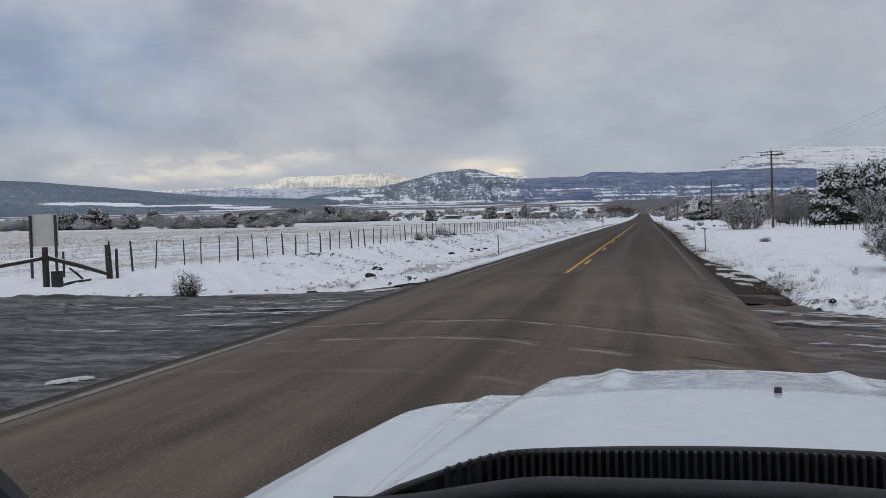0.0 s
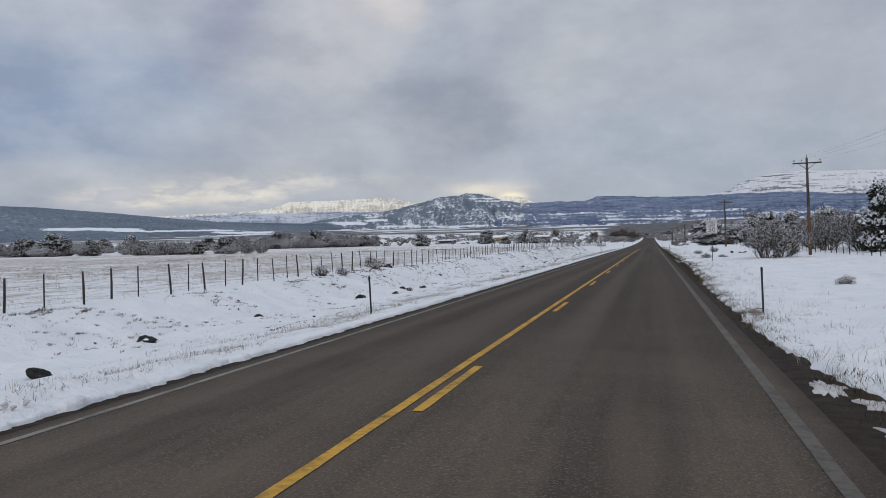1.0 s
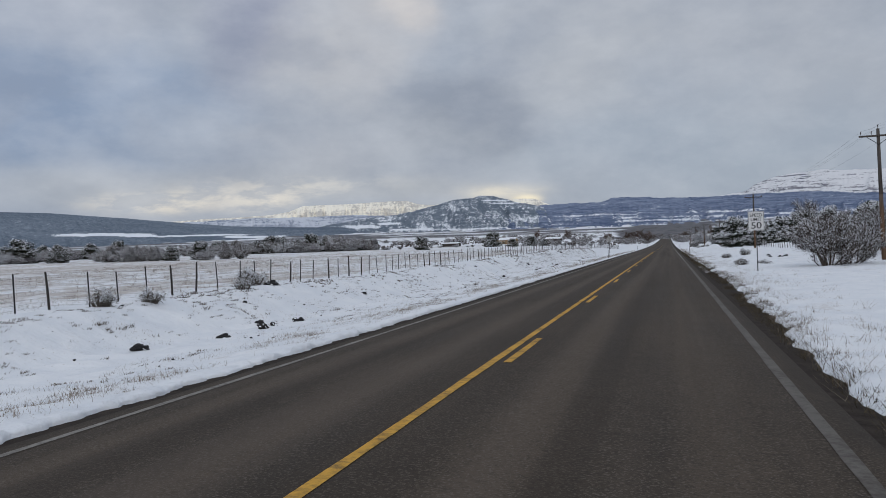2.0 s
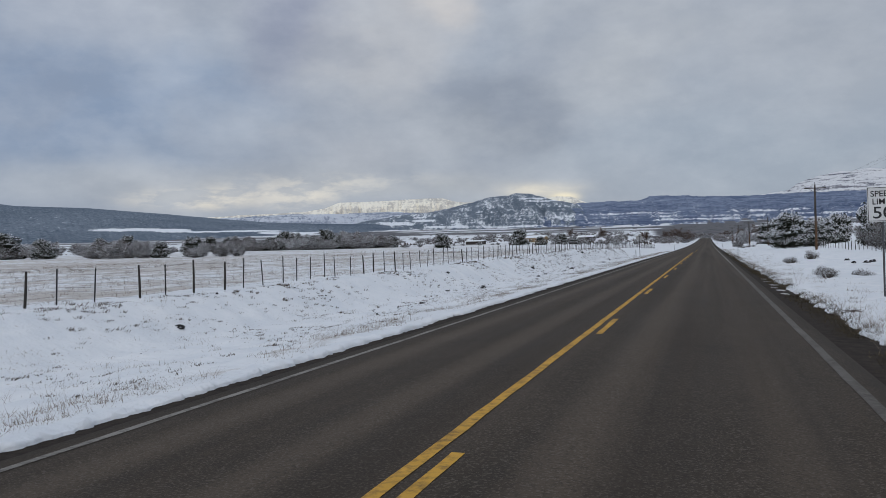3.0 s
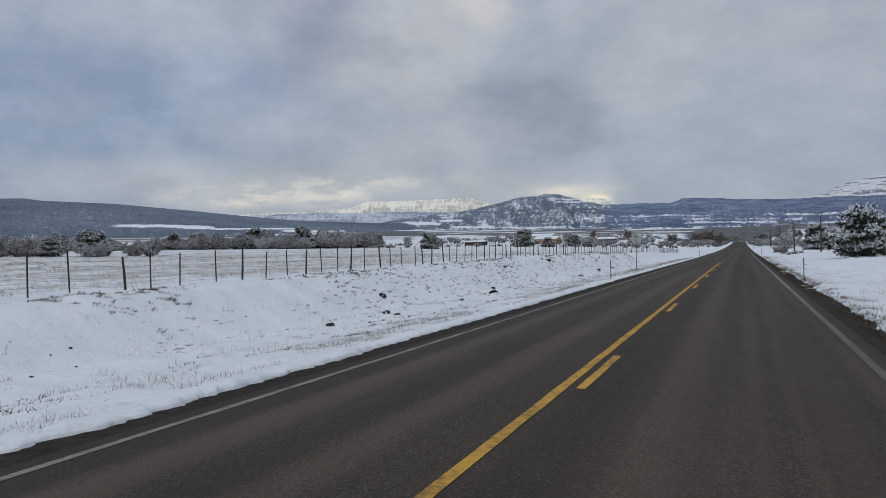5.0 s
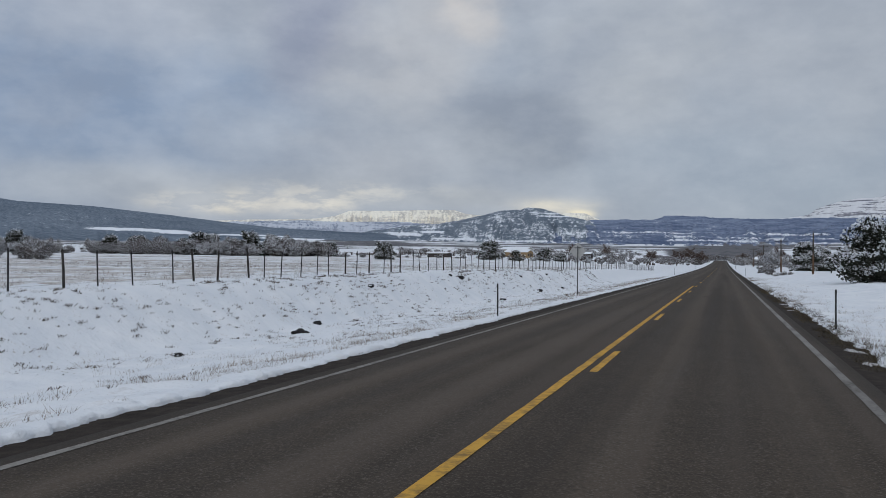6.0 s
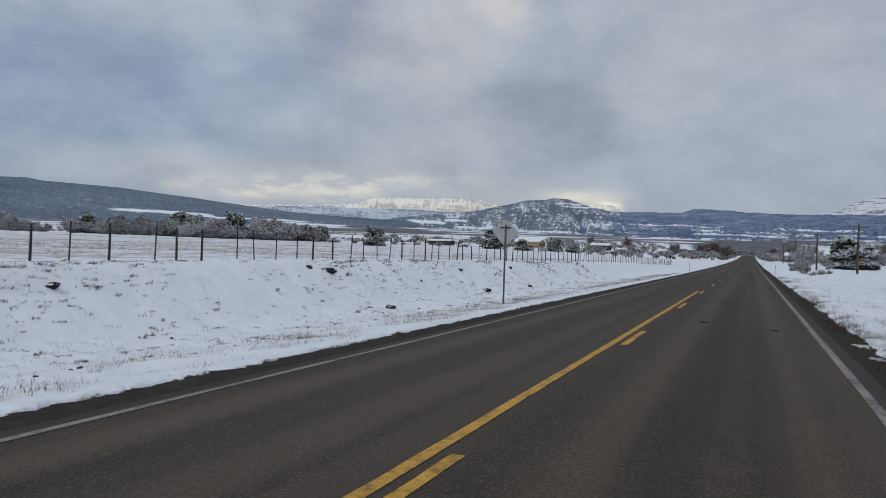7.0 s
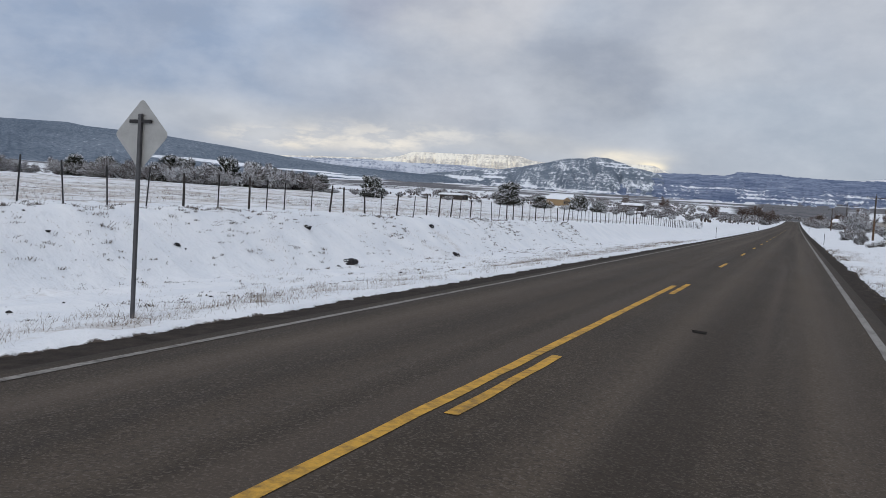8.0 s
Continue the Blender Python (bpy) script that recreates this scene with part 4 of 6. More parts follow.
def thicket(seed, tall, wide, limbs, twigs, size, thin, snowy, mat, low=0.15):
    """A leafless shrub: crooked limbs fan out from the foot and end in a haze of fine twigs."""
    rg = random.Random(seed)
    stems, crown, snow = Shape(), Shape(), Shape()
    lines = []
    for i in range(limbs):
        a, d = i * 2.4 + rg.uniform(-.5, .5), math.sqrt(rg.uniform(0.02, 1)) * wide * 0.46
        h = tall * (1 - 0.5 * (2 * d / wide) ** 2) * rg.uniform(0.62, 1.0)
        foot = Vector((math.cos(a) * d * 0.16, math.sin(a) * d * 0.16, -0.2))
        end = Vector((math.cos(a) * d, math.sin(a) * d, h))
        knee = Vector((math.cos(a) * d * rg.uniform(0.5, 0.9), math.sin(a) * d * rg.uniform(0.5, 0.9), h * rg.uniform(0.35, 0.6)))
        pts = [foot.lerp(knee, t).lerp(knee.lerp(end, t), t) for t in (0, 0.25, 0.5, 0.75, 1)]
        pts = [p + Vector((rg.gauss(0, 1), rg.gauss(0, 1), rg.gauss(0, 1))) * 0.03 * tall * (k > 0) for k, p in enumerate(pts)]
        for k in range(4):
            stems.tube(pts[k], pts[k + 1], 0.013 * tall * (1 - 0.23 * k), 0.013 * tall * (0.77 - 0.23 * k), 4, False)
        lines.append(pts)
        for k in range(5):
            p = pts[1].lerp(pts[3], rg.random()) if k < 2 else pts[2].lerp(pts[4], rg.random())
            out = Vector((rg.gauss(0, 1), rg.gauss(0, 1), rg.gauss(0.35, 0.5))).normalized() * tall * rg.uniform(0.12, 0.3)
            side = [p, p + out * 0.35 + Vector((0, 0, -0.01 * tall)), p + out * 0.65, p + out * 0.85 + Vector((0, 0, 0.02 * tall)), p + out + Vector((0, 0, 0.05 * tall))]
            for q in range(4):
                stems.tube(side[q], side[q + 1], 0.005 * tall * (1 - 0.2 * q), 0.005 * tall * (0.8 - 0.2 * q), 3, False)
            lines.append(side)
    for i in range(twigs):
        pts = rg.choice(lines)
        t = 4 * (1 - (1 - low) * rg.random() ** 1.4)
        k = min(3, int(t))
        way = (pts[k + 1] - pts[k]).normalized()
        out = Vector((rg.gauss(0, 1), rg.gauss(0, 1), rg.gauss(0.25, 0.8))).normalized()
        p = pts[k].lerp(pts[k + 1], t - k) + out * abs(rg.gauss(0, 0.045)) * tall
        if p.z < 0.05:
            continue
        way = (way * 0.7 + out * 0.8).normalized()
        side = way.cross(Vector((rg.gauss(0, 1), rg.gauss(0, 1), rg.gauss(0, 1)))).normalized()
        white = rg.random() < snowy
        length, w2 = size * rg.uniform(0.5, 1.5), thin * rg.uniform(0.7, 1.4) * (1.5 if white else 1.0)
        s2 = snow if white else crown
        n0 = len(s2.v)
        s2.v.extend((p - side * w2, p + side * w2, p + way * length + Vector((0, 0, 0.12 * length))))
        s2.f.append((n0, n0 + 1, n0 + 2))
    return {"stem": stems.mesh("stem", BARK), "crown": crown.mesh("crown", mat), "snow": snow.mesh("snow", FROST)}


def plant(name, meshes, label, category, group):
    ob = thing(name, (0, 0, -500), label, category, group)
    for key, me in meshes.items():
        p_ob = part(key, me, None, ob, "snow clinging to the twigs" if key == "snow" else "")
        if key == "snow":
            p_ob["kind"] = "stuff"
    return ob


used = set()


def put(ob, x, y, scale=1.0, turn=0.0, sink=0.05, flat=1.0, label=""):
    """The first call moves the thing itself, later ones copy it."""
    m = pose(x, y, ground_at(x, y) - sink, 0, 0, turn) @ Matrix.Diagonal((scale, scale, scale * flat, 1))
    if ob in used:
        ob = copy_thing(ob, m)
        ob.scale = m.to_scale()
    else:
        used.add(ob)
        ob.matrix_basis = m
    if label:
        ob["label"] = label
    return ob


def place_copy(ob, x, y, scale=1.0, turn=0.0, sink=0.05, flat=1.0):
    if ob not in used:
        return put(ob, x, y, scale, turn, sink, flat)
    made = copy_thing(ob, pose(x, y, ground_at(x, y) - sink, 0, 0, turn))
    made.scale = (scale, scale, scale * flat)
    return made


near_junipers = [plant("juniper_tree", juniper(20 + i, 5.6, 6.2, 11000, 0.24, 0.47), "dark juniper tree with snow on its boughs", "tree", "roadside junipers") for i in range(3)]
far_junipers = [plant("juniper_tree", juniper(40 + i, 5.0, 5.8, 5200, 0.24, 0.34), "dark juniper tree with snow on its boughs beyond the field", "tree", "trees beyond the field") for i in range(4)]
near_shrubs = [plant("bare_shrub", thicket(60 + i, 4.1, 5.8, 16, 30000, 0.25, 0.0085, 0.22, TWIG, 0.2), "tall bare shrub with frosted grey-brown twigs", "shrub", "roadside shrubs") for i in range(3)]
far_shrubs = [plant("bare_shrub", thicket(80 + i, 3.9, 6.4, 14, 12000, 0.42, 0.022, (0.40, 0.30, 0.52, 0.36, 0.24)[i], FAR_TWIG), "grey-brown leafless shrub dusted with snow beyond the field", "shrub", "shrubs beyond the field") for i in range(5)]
valley_trees = [plant("bare_tree", thicket(90 + i, 8.0, 7.5, 14, 9000, 0.75, 0.03, 0.08, RUSSET, 0.25), "russet leafless tree standing far down the valley", "tree", "valley trees") for i in range(2)]
sage = [plant("sagebrush", bush(100 + i, 0.75, 1.2, 1500, 0.14, 0.42, SAGE, 0.05), "low grey sagebrush standing in the snow", "shrub", "sagebrush") for i in range(3)]

rng = random.Random(5)
# the belts of brush beyond the field
for x0, x1, y0, y1, count, gap, big in ((-250, -99, 219, 236, 74, (-144, -139), 1.12), (-240, -194, 334, 350, 18, (0, 0), 1.5), (-182, -112, 334, 352, 46, (-118, -115), 1.5), (-126, -106, 344, 352, 9, (0, 0), 1.4), (-330, -180, 255, 300, 26, (0, 0), 1.4)):
    for i in range(count):
        x = x0 + (x1 - x0) * (i + rng.random()) / count
        y = rng.uniform(y0, y1)
        if gap[0] < x < gap[1]:
            continue
        if rng.random() < 0.11:
            place_copy(rng.choice(far_junipers), x, y, big * rng.uniform(0.6, 0.95), rng.uniform(0, 360), 0.15)
        else:
            place_copy(rng.choice(far_shrubs), x, y, big * rng.uniform(0.62, 1.12), rng.uniform(0, 360), 0.1, rng.uniform(0.62, 1.0))
for x, y, s in ((-160.5, 226, 1.65), (-166, 231, 1.2), (-172, 228, 1.3), (-145, 340, 1.7), (-153, 344, 1.3), (-136, 343, 1.3), (-120, 347, 1.35), (-112, 349, 1.0), (-81.6, 328, 1.15), (-64.5, 371, 1.45), (-57.5, 375, 0.85), (-54.8, 404, 1.1), (-50, 408, 0.8)):
    place_copy(rng.choice(far_junipers), x, y, s, rng.uniform(0, 360), 0.3, 0.8)
# low brush along the far side of the field
for i in range(26):
    t = i / 25
    place_copy(rng.choice(far_shrubs), -104 + 78 * t + rng.uniform(-2, 2), 340 + 78 * t + rng.uniform(-5, 5), rng.uniform(0.22, 0.5), rng.uniform(0, 360), 0.1, rng.uniform(0.6, 1.0))
# thickets out in the valley, in rows along the ditches and by the far end of the road
def valley_thickets():
    rg = random.Random(29)
    light = [thicket(180 + i, 3.9, 6.4, 9, 1500, 0.7, 0.055, 0.25, FAR_TWIG) for i in range(3)]
    kept = [[([v.co.copy() for v in m[key].vertices], [tuple(f.vertices) for f in m[key].polygons]) for key in ("crown", "snow")] for m in light]
    spots = []
    for y0, xa, xb, count in ((452, -66, -36, 11), (505, -150, -14, 26), (570, -190, -12, 30), (640, -150, -10, 28), (700, -240, -10, 30), (470, 12, 70, 12), (560, 10, 130, 24), (650, 9, 150, 26)):
        spots += [(xa + (xb - xa) * (i + rg.random()) / count, y0 + rg.gauss(0, 6), rg.uniform(0.45, 1.1)) for i in range(count)]
    for x0, x1, y0, y1, count in ((-34, -8.5, 690, 820, 34), (8.5, 40, 640, 820, 36), (-26, -9, 560, 690, 14), (8.5, 24, 500, 640, 14), (-30, 30, 880, 960, 40), (-200, 120, 740, 900, 60)):
        spots += [(rg.uniform(x0, x1), rg.uniform(y0, y1), rg.uniform(0.6, 1.2)) for i in range(count)]
    sides = [Shape(), Shape()]
    for x, y, size in spots:
        if abs(x) < 8 and y < 850:
            continue
        m = pose(x, y, ground_at(x, y) - 0.1, 0, 0, rg.uniform(0, 360)) @ Matrix.Diagonal((size, size, size * rg.uniform(0.55, 0.9), 1))
        for to, (vs, fs) in zip(sides, rg.choice(kept)):
            k = len(to.v)
            to.v.extend(m @ v for v in vs)
            to.f.extend(tuple(k + i for i in f) for f in fs)
    ob = thing("valley_thickets", (0, 0, 0), "rows of leafless brown brush along the valley's ditches", "brush", kind="stuff")
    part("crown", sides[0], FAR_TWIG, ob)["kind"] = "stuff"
    part("snow", sides[1], FROST, ob, "snow clinging to the twigs")["kind"] = "stuff"


valley_thickets()
for x, y, s in ((-11, 770, 0.75), (-14, 790, 0.9), (12, 760, 0.6), (16, 800, 0.8), (-17, 640, 1.1), (-24, 655, 0.9), (-13, 690, 0.9), (-36, 610, 0.8), (30, 600, 1.0), (42, 590, 1.2), (52, 612, 1.0), (64, 600, 1.1), (78, 620, 1.2), (92, 610, 0.9), (24, 690, 0.9), (-70, 680, 0.8), (-95, 690, 0.7)):
    place_copy(rng.choice(valley_trees), x, y, s, rng.uniform(0, 360), 0.1)
for x, y, s in ((13.8, 359, 1.25), (24, 372, 1.2), (34, 395, 0.9), (9.3, 300, 0.42), (11.5, 330, 0.4), (18, 345, 0.5), (21, 352, 0.45), (26, 356, 0.5)):
    place_copy(rng.choice(far_shrubs), x, y, s, rng.uniform(0, 360))
# beside the road
for x, y, s in ((14.4, 206, 0.95), (18.5, 212, 0.78), (23, 184, 1.0), (28, 192, 1.05), (33, 186, 1.1), (23.6, 104, 1.15), (27.5, 107, 1.25), (29, 100, 1.3), (32, 114, 1.3), (34, 126, 1.3), (28, 118, 1.0), (17.8, 309, 1.05), (21, 312, 0.9), (25, 250, 0.9), (29, 262, 1.1), (23.6, 364, 1.1)):
    place_copy(rng.choice(near_junipers), x, y, s, rng.uniform(0, 360), 0.25)
for x, y, s in ((11.6, 96.5, 0.95), (13.2, 99, 0.75), (22.5, 112, 1.05), (20.8, 120, 1.05), (25, 119, 1.15), (21.5, 130, 1.1), (26, 128, 1.2), (25, 94, 0.95), (28, 90, 1.0), (9.3, 272, 0.38), (22.5, 140, 1.1), (9.7, 27.2, 0.46), (20, 160, 0.9)):
    place_copy(rng.choice(near_shrubs), x, y, s, rng.uniform(0, 360))
for x, y, s in ((7.95, 129.3, 0.95), (7.4, 104.6, 0.8), (9.0, 105.3, 0.8), (7.4, 107.2, 0.6), (9.2, 54.3, 0.6), (7.8, 110, 0.5), (-15.4, 65.2, 0.85), (-14.9, 67.2, 0.7), (-15.2, 74.4, 0.8), (-16.4, 77.4, 1.1), (-15.9, 76.6, 0.95), (10.5, 140, 1.0), (9.6, 262, 0.9), (10.8, 266, 1.0), (12, 269, 0.9), (8.8, 300, 1.1)):
    place_copy(rng.choice(sage), x, y, s, rng.uniform(0, 360), 0.02, rng.uniform(0.65, 1.0) if x > 0 else 1.0)

weed = [plant("dry_weed", shrub(210 + i, 0.62, 0.5, 4, 3, 0.009, 0.25, TWIG), "leafless brown weed standing at the snow's edge", "weed", "roadside weeds") for i in range(2)]
for x, y, s in ((4.95, 21.0, 0.8), (5.25, 21.5, 0.7), (5.1, 22.2, 0.6), (5.6, 23.1, 0.6), (6.1, 21.8, 0.5), (6.6, 23.9, 0.6), (5.2, 25.2, 0.6), (5.9, 27.0, 0.6), (5.3, 29.5, 0.55), (8.0, 26.0, 0.7)):
    place_copy(rng.choice(weed), x, y, s, rng.uniform(0, 360), 0.02)
scrub_bush = plant("bare_bush", bush(230, 0.85, 0.75, 1100, 0.13, 0.42, TWIG, 0.06), "small frosted bare bush at the edge of the muddy side road", "shrub", "")
put(scrub_bush, -10.4, 21.6, 0.95, 0, 0.03)


# ---- dry grass, stones ----
def grass_blades():
    rg = random.Random(8)
    s = Shape()

    def tuft(x, y, n, tall, broad=1.0):
        z = ground_at(x, y) - 0.03
        for i in range(n):
            a = rg.uniform(0, 6.283)
            lean = rg.uniform(0.1, 1.5) * tall
            bx, by = x + rg.gauss(0, 0.11), y + rg.gauss(0, 0.11)
            h = tall * rg.uniform(0.5, 1.0)
            wd = rg.uniform(0.0025, 0.005) * broad
            k = len(s.v)
            s.v.extend(((bx - wd * math.sin(a), by + wd * math.cos(a), z), (bx + wd * math.sin(a), by - wd * math.cos(a), z),
                        (bx + lean * math.cos(a), by + lean * math.sin(a), z + h)))
            s.f.append((k, k + 1, k + 2))

    for i in range(17000):
        y = rg.uniform(25, 245)
        x = -edge_left(y) - abs(rg.gauss(0, 1)) * 1.3 - rg.choice((0.35, 0.6, 1.1))
        if fbm(x * 0.4, y * 0.3, 7) > -0.12:
            tuft(x, y, rg.choice((4, 6, 10)), rg.uniform(0.05, 0.2))
    for i in range(6500):
        y = rg.uniform(30, 230)
        x = rg.uniform(-15.6, -8)
        if fbm(x * 0.35, y * 0.3, 3) > 0.25 * smooth01(75, 45, y):
            tuft(x, y, rg.choice((4, 7, 10)), rg.uniform(0.06, 0.2))
    for i in range(5200):
        y = rg.uniform(19, 240)
        x = edge_right(y) + abs(rg.gauss(0, 1)) * rg.choice((0.35, 1.7)) - 0.05
        if fbm(x * 0.3, y * 0.25, 9) > -0.2:
            tuft(x, y, rg.choice((4, 7, 11)), rg.uniform(0.06, 0.26))
    for i in range(26000):
        y = rg.uniform(25, 300)
        x = -16.2 - abs(rg.gauss(0, 1)) * 42
        if fbm(x * 0.12, y * 0.07, 14) + 0.35 * smooth01(190, 120, y) > 0.05:
            tuft(x, y, rg.choice((4, 6)), rg.uniform(0.14, 0.36), 1.5 + smooth01(20, 80, -x) * 2.5)
    return s


tagged(new("dry_grass", grass_blades().mesh("dry_grass", STRAW)), "straw-coloured dry grass poking through the snow", "grass", kind="stuff")


def bank_weeds():
    """Dark stubble and bent stalks on the bank, thickest under the fence."""
    rg = random.Random(9)
    s = Shape()

    def clump(x, y, count, tall, thick):
        z = ground_at(x, y) - 0.02
        fall = rg.uniform(-0.6, 0.6)
        for k in range(count):
            a, h = rg.gauss(fall, 1.3), tall * rg.uniform(0.4, 1.0)
            bx, by = x + rg.gauss(0, 0.05), y + rg.gauss(0, 0.08)
            lean = h * rg.uniform(0.2, 1.2)
            s.tube((bx, by, z), (bx + math.cos(a) * lean, by + math.sin(a) * lean, z + h), thick, thick * 0.35, 3, False)

    for i in range(9500):
        y = rg.uniform(28, 235)
        x = rg.uniform(-15.9, -6.6)
        if fbm(x * 0.55, y * 0.4, 1.5) > 0.14 + 0.22 * smooth01(75, 45, y):
            clump(x, y, rg.choice((3, 6, 10, 15)), 0.065, 0.0075)
    for i in range(4200):
        y = rg.uniform(40, 235)
        x = -15.6 + abs(rg.gauss(0, 1)) * 1.6
        if fbm(x * 0.4, y * 0.22, 18.5) > 0.16 - 0.12 * smooth01(90, 130, y):
            clump(x, y, rg.choice((6, 10, 16)), rg.uniform(0.05, 0.12), 0.0085)
    return s


tagged(new("bank_weeds", bank_weeds().mesh("bank_weeds", WEED)), "dark bent weed stalks scattered over the snowy bank", "weeds", kind="stuff")


def valley_brush():
    """Scrub over the valley floor, too small and far to tell apart."""
    rg = random.Random(12)
    s = Shape()
    for i in range(4500):
        r = rg.uniform(420, 1500)
        a = radians(rg.uniform(-60, 25))
        x, y = r * math.sin(a), r * math.cos(a)
        if abs(x) < 14 or fbm(x * 0.006, y * 0.006, 6.5, 2) < 0.0:
            continue
        z, h, wd = land(x, y) - 0.2, rg.uniform(0.5, 1.5), rg.uniform(0.8, 2.6)
        for k in range(5):
            spray(s, Vector((x + rg.gauss(0, wd), y + rg.gauss(0, wd), z)), Vector((rg.gauss(0, .35), rg.gauss(0, .35), 1)).normalized(), h * rg.uniform(0.6, 1.1), rg)
    return s


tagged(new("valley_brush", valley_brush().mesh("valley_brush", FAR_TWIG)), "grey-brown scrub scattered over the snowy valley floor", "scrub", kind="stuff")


def verge_tufts():
    """Soiled grass along the broken snow edge by the gravel."""
    rg = random.Random(17)
    s = Shape()
    for i in range(9000):
        y = rg.uniform(20, 190)
        if fbm(y * 0.14, 4.2, 6) < -0.12:
            continue
        x = edge_right(y) + rg.gauss(-0.12, 0.22)
        if x < 4.35:
            continue
        z = max(ground_at(x, y), -CROWN * x - 0.02) - 0.02
        for k in range(rg.choice((4, 7, 9))):
            a, h = rg.uniform(0, 6.283), rg.uniform(0.03, 0.14)
            bx, by, wd = x + rg.gauss(0, 0.06), y + rg.gauss(0, 0.06), rg.uniform(0.003, 0.006)
            n0 = len(s.v)
            s.v.extend(((bx - wd * math.sin(a), by + wd * math.cos(a), z), (bx + wd * math.sin(a), by - wd * math.cos(a), z),
                        (bx + h * 1.1 * math.cos(a), by + h * 1.1 * math.sin(a), z + h)))
            s.f.append((n0, n0 + 1, n0 + 2))
    return s


tagged(new("verge_grass", verge_tufts().mesh("verge_grass", VERGE_STRAW)), "matted brown grass along the gravel shoulder", "grass", kind="stuff")


def snow_edge(side, y0, y1):
    """The thick broken rim that the plough has left."""
    s = Shape()
    inner = ((0.0, -0.06), (0.012, 0.035), (0.045, 0.075), (0.10, 0.10), (0.19, 0.108), (0.32, 0.104), (0.5, 0.095), (0.7, 0.08), (0.95, 0.02))
    ys2 = line_ys(y0, y1, 0.085)
    for y in ys2:
        e = edge_left(y) if side < 0 else edge_right(y)
        e += 0.06 * fbm(y * 3.0, 7.7, side) + 0.05 * fbm(y * 9.0, 1.7, side)
        tall = (1 + 0.5 * fbm(y * 0.9, 2.7, side + 4)) * (0.9 - 0.4 * smooth01(140, 175, y))
        for o, h in inner:
            x = side * (e + o)
            lump = 0.04 * fbm(y * 3.5, o * 5, 31 + side) + 0.036 * fbm(y * 9, o * 14, 33 + side) if 0.02 < o < 1 else 0
            s.v.append(Vector((x, y, land(x, y) + h * (tall if h > 0 else 1) + lump)))
    n = len(inner)
    for j in range(len(ys2) - 1):
        for i in range(n - 1):
            q = (j * n + i, j * n + i + 1, (j + 1) * n + i + 1, (j + 1) * n + i)
            s.f.append(q if side > 0 else q[::-1])
    me = s.mesh("snow_edge", SNOW, True)
    soil = [(0.5 if o < 0.02 else 0.38 if o < 0.06 else 0.22 if o < 0.2 else 0.1) * (0.75 + 0.3 * smooth01(130, 175, y)) for y in ys2 for o, h in inner]
    me.attributes.new("dirt", "FLOAT", "POINT").data.foreach_set("value", soil)
    tagged(new("snow_edge", me), "ploughed rim of snow along the edge of the road", "snow bank", kind="structure")


snow_edge(-1, 25.5, 250)


def stone(seed, size):
    rg = random.Random(seed)
    bm = bmesh.new()
    bmesh.ops.create_icosphere(bm, subdivisions=3, radius=1)
    for v in bm.verts:
        k = 1 + 0.55 * noise.noise(v.co * 1.2 + Vector((seed * 3.1, 0, 0))) + 0.3 * noise.noise(v.co * 3.1 + Vector((0, seed, 0)))
        v.co = Vector((v.co.x * size * 1.1 * k, v.co.y * size * 0.85 * k, v.co.z * size * 0.72 * k))
    s = Shape()
    s.take(bm)
    return s.mesh("stone", ROCK)


stone_meshes = [stone(i, 1.0) for i in range(5)]
caps = []
for i, me in enumerate(stone_meshes):
    s = Shape()
    k = [Vector(v.co) for v in me.vertices]
    for f in me.polygons:
        if f.normal.z > 0.45 and noise.noise(f.center * 1.6 + Vector((i * 2.3, 0, 0))) > 0.28:
            s.face(*[k[j] * 1.04 for j in f.vertices])
    caps.append(s.mesh("snow_cap", FROST))
STONES = [(-9.7, 36, 0.31), (-11.6, 42.6, 0.33), (-12.3, 51.2, 0.2), (-12.1, 62.4, 0.3), (-11.2, 65.5, 0.3), (-11.1, 68, 0.25), (-12, 69.5, 0.22), (-11.5, 69.5, 0.13), (-11.1, 70.8, 0.26), (-15.3, 77.2, 0.42),
          (-13.3, 84, 0.16), (-13.9, 72, 0.12), (-10.5, 98.8, 0.2), (-12.6, 109.5, 0.2), (-11.1, 112, 0.25), (-14.1, 114.5, 0.16), (-10.8, 128.3, 0.2), (-11.3, 134.1, 0.2), (-13.3, 138.2, 0.25), (-10.8, 134, 0.2)]
STONES += [(-11, 142.8, 0.14), (-11.5, 150.2, 0.34), (-12.5, 153.4, 0.22), (-14.3, 177.5, 0.3), (-14.6, 176.3, 0.17), (-12.2, 177, 0.13), (-11.4, 177.3, 0.27), (-12.6, 194.5, 0.36), (-12.6, 205, 0.25), (-13.6, 186.2, 0.13), (-14.2, 162.4, 0.2), (-14.1, 193.9, 0.17), (-14.3, 205.8, 0.2)]
STONES += [(-7.2, 23, 0.22), (5.5, 17.5, 0.12), (5.7, 17.4, 0.09), (12.5, 126, 0.25), (13.2, 128, 0.3), (12, 131, 0.22), (11.4, 124, 0.2)]
for i, (x, y, size) in enumerate(STONES):
    ob = thing("rock", pose(x, y, ground_at(x, y) + size * 0.12, rng.uniform(-12, 12), rng.uniform(-12, 12), rng.uniform(0, 360)), "dark rough rock half buried in the snow", "rock", "rocks on the bank")
    ob.scale = (size * 0.78, size * 0.78, size * 0.62)
    part("stone", stone_meshes[i % 5], None, ob)
    if size != 0.31:
        cap = part("snow_cap", caps[i % 5], None, ob, "patchy cap of snow")
        cap["kind"] = "stuff"


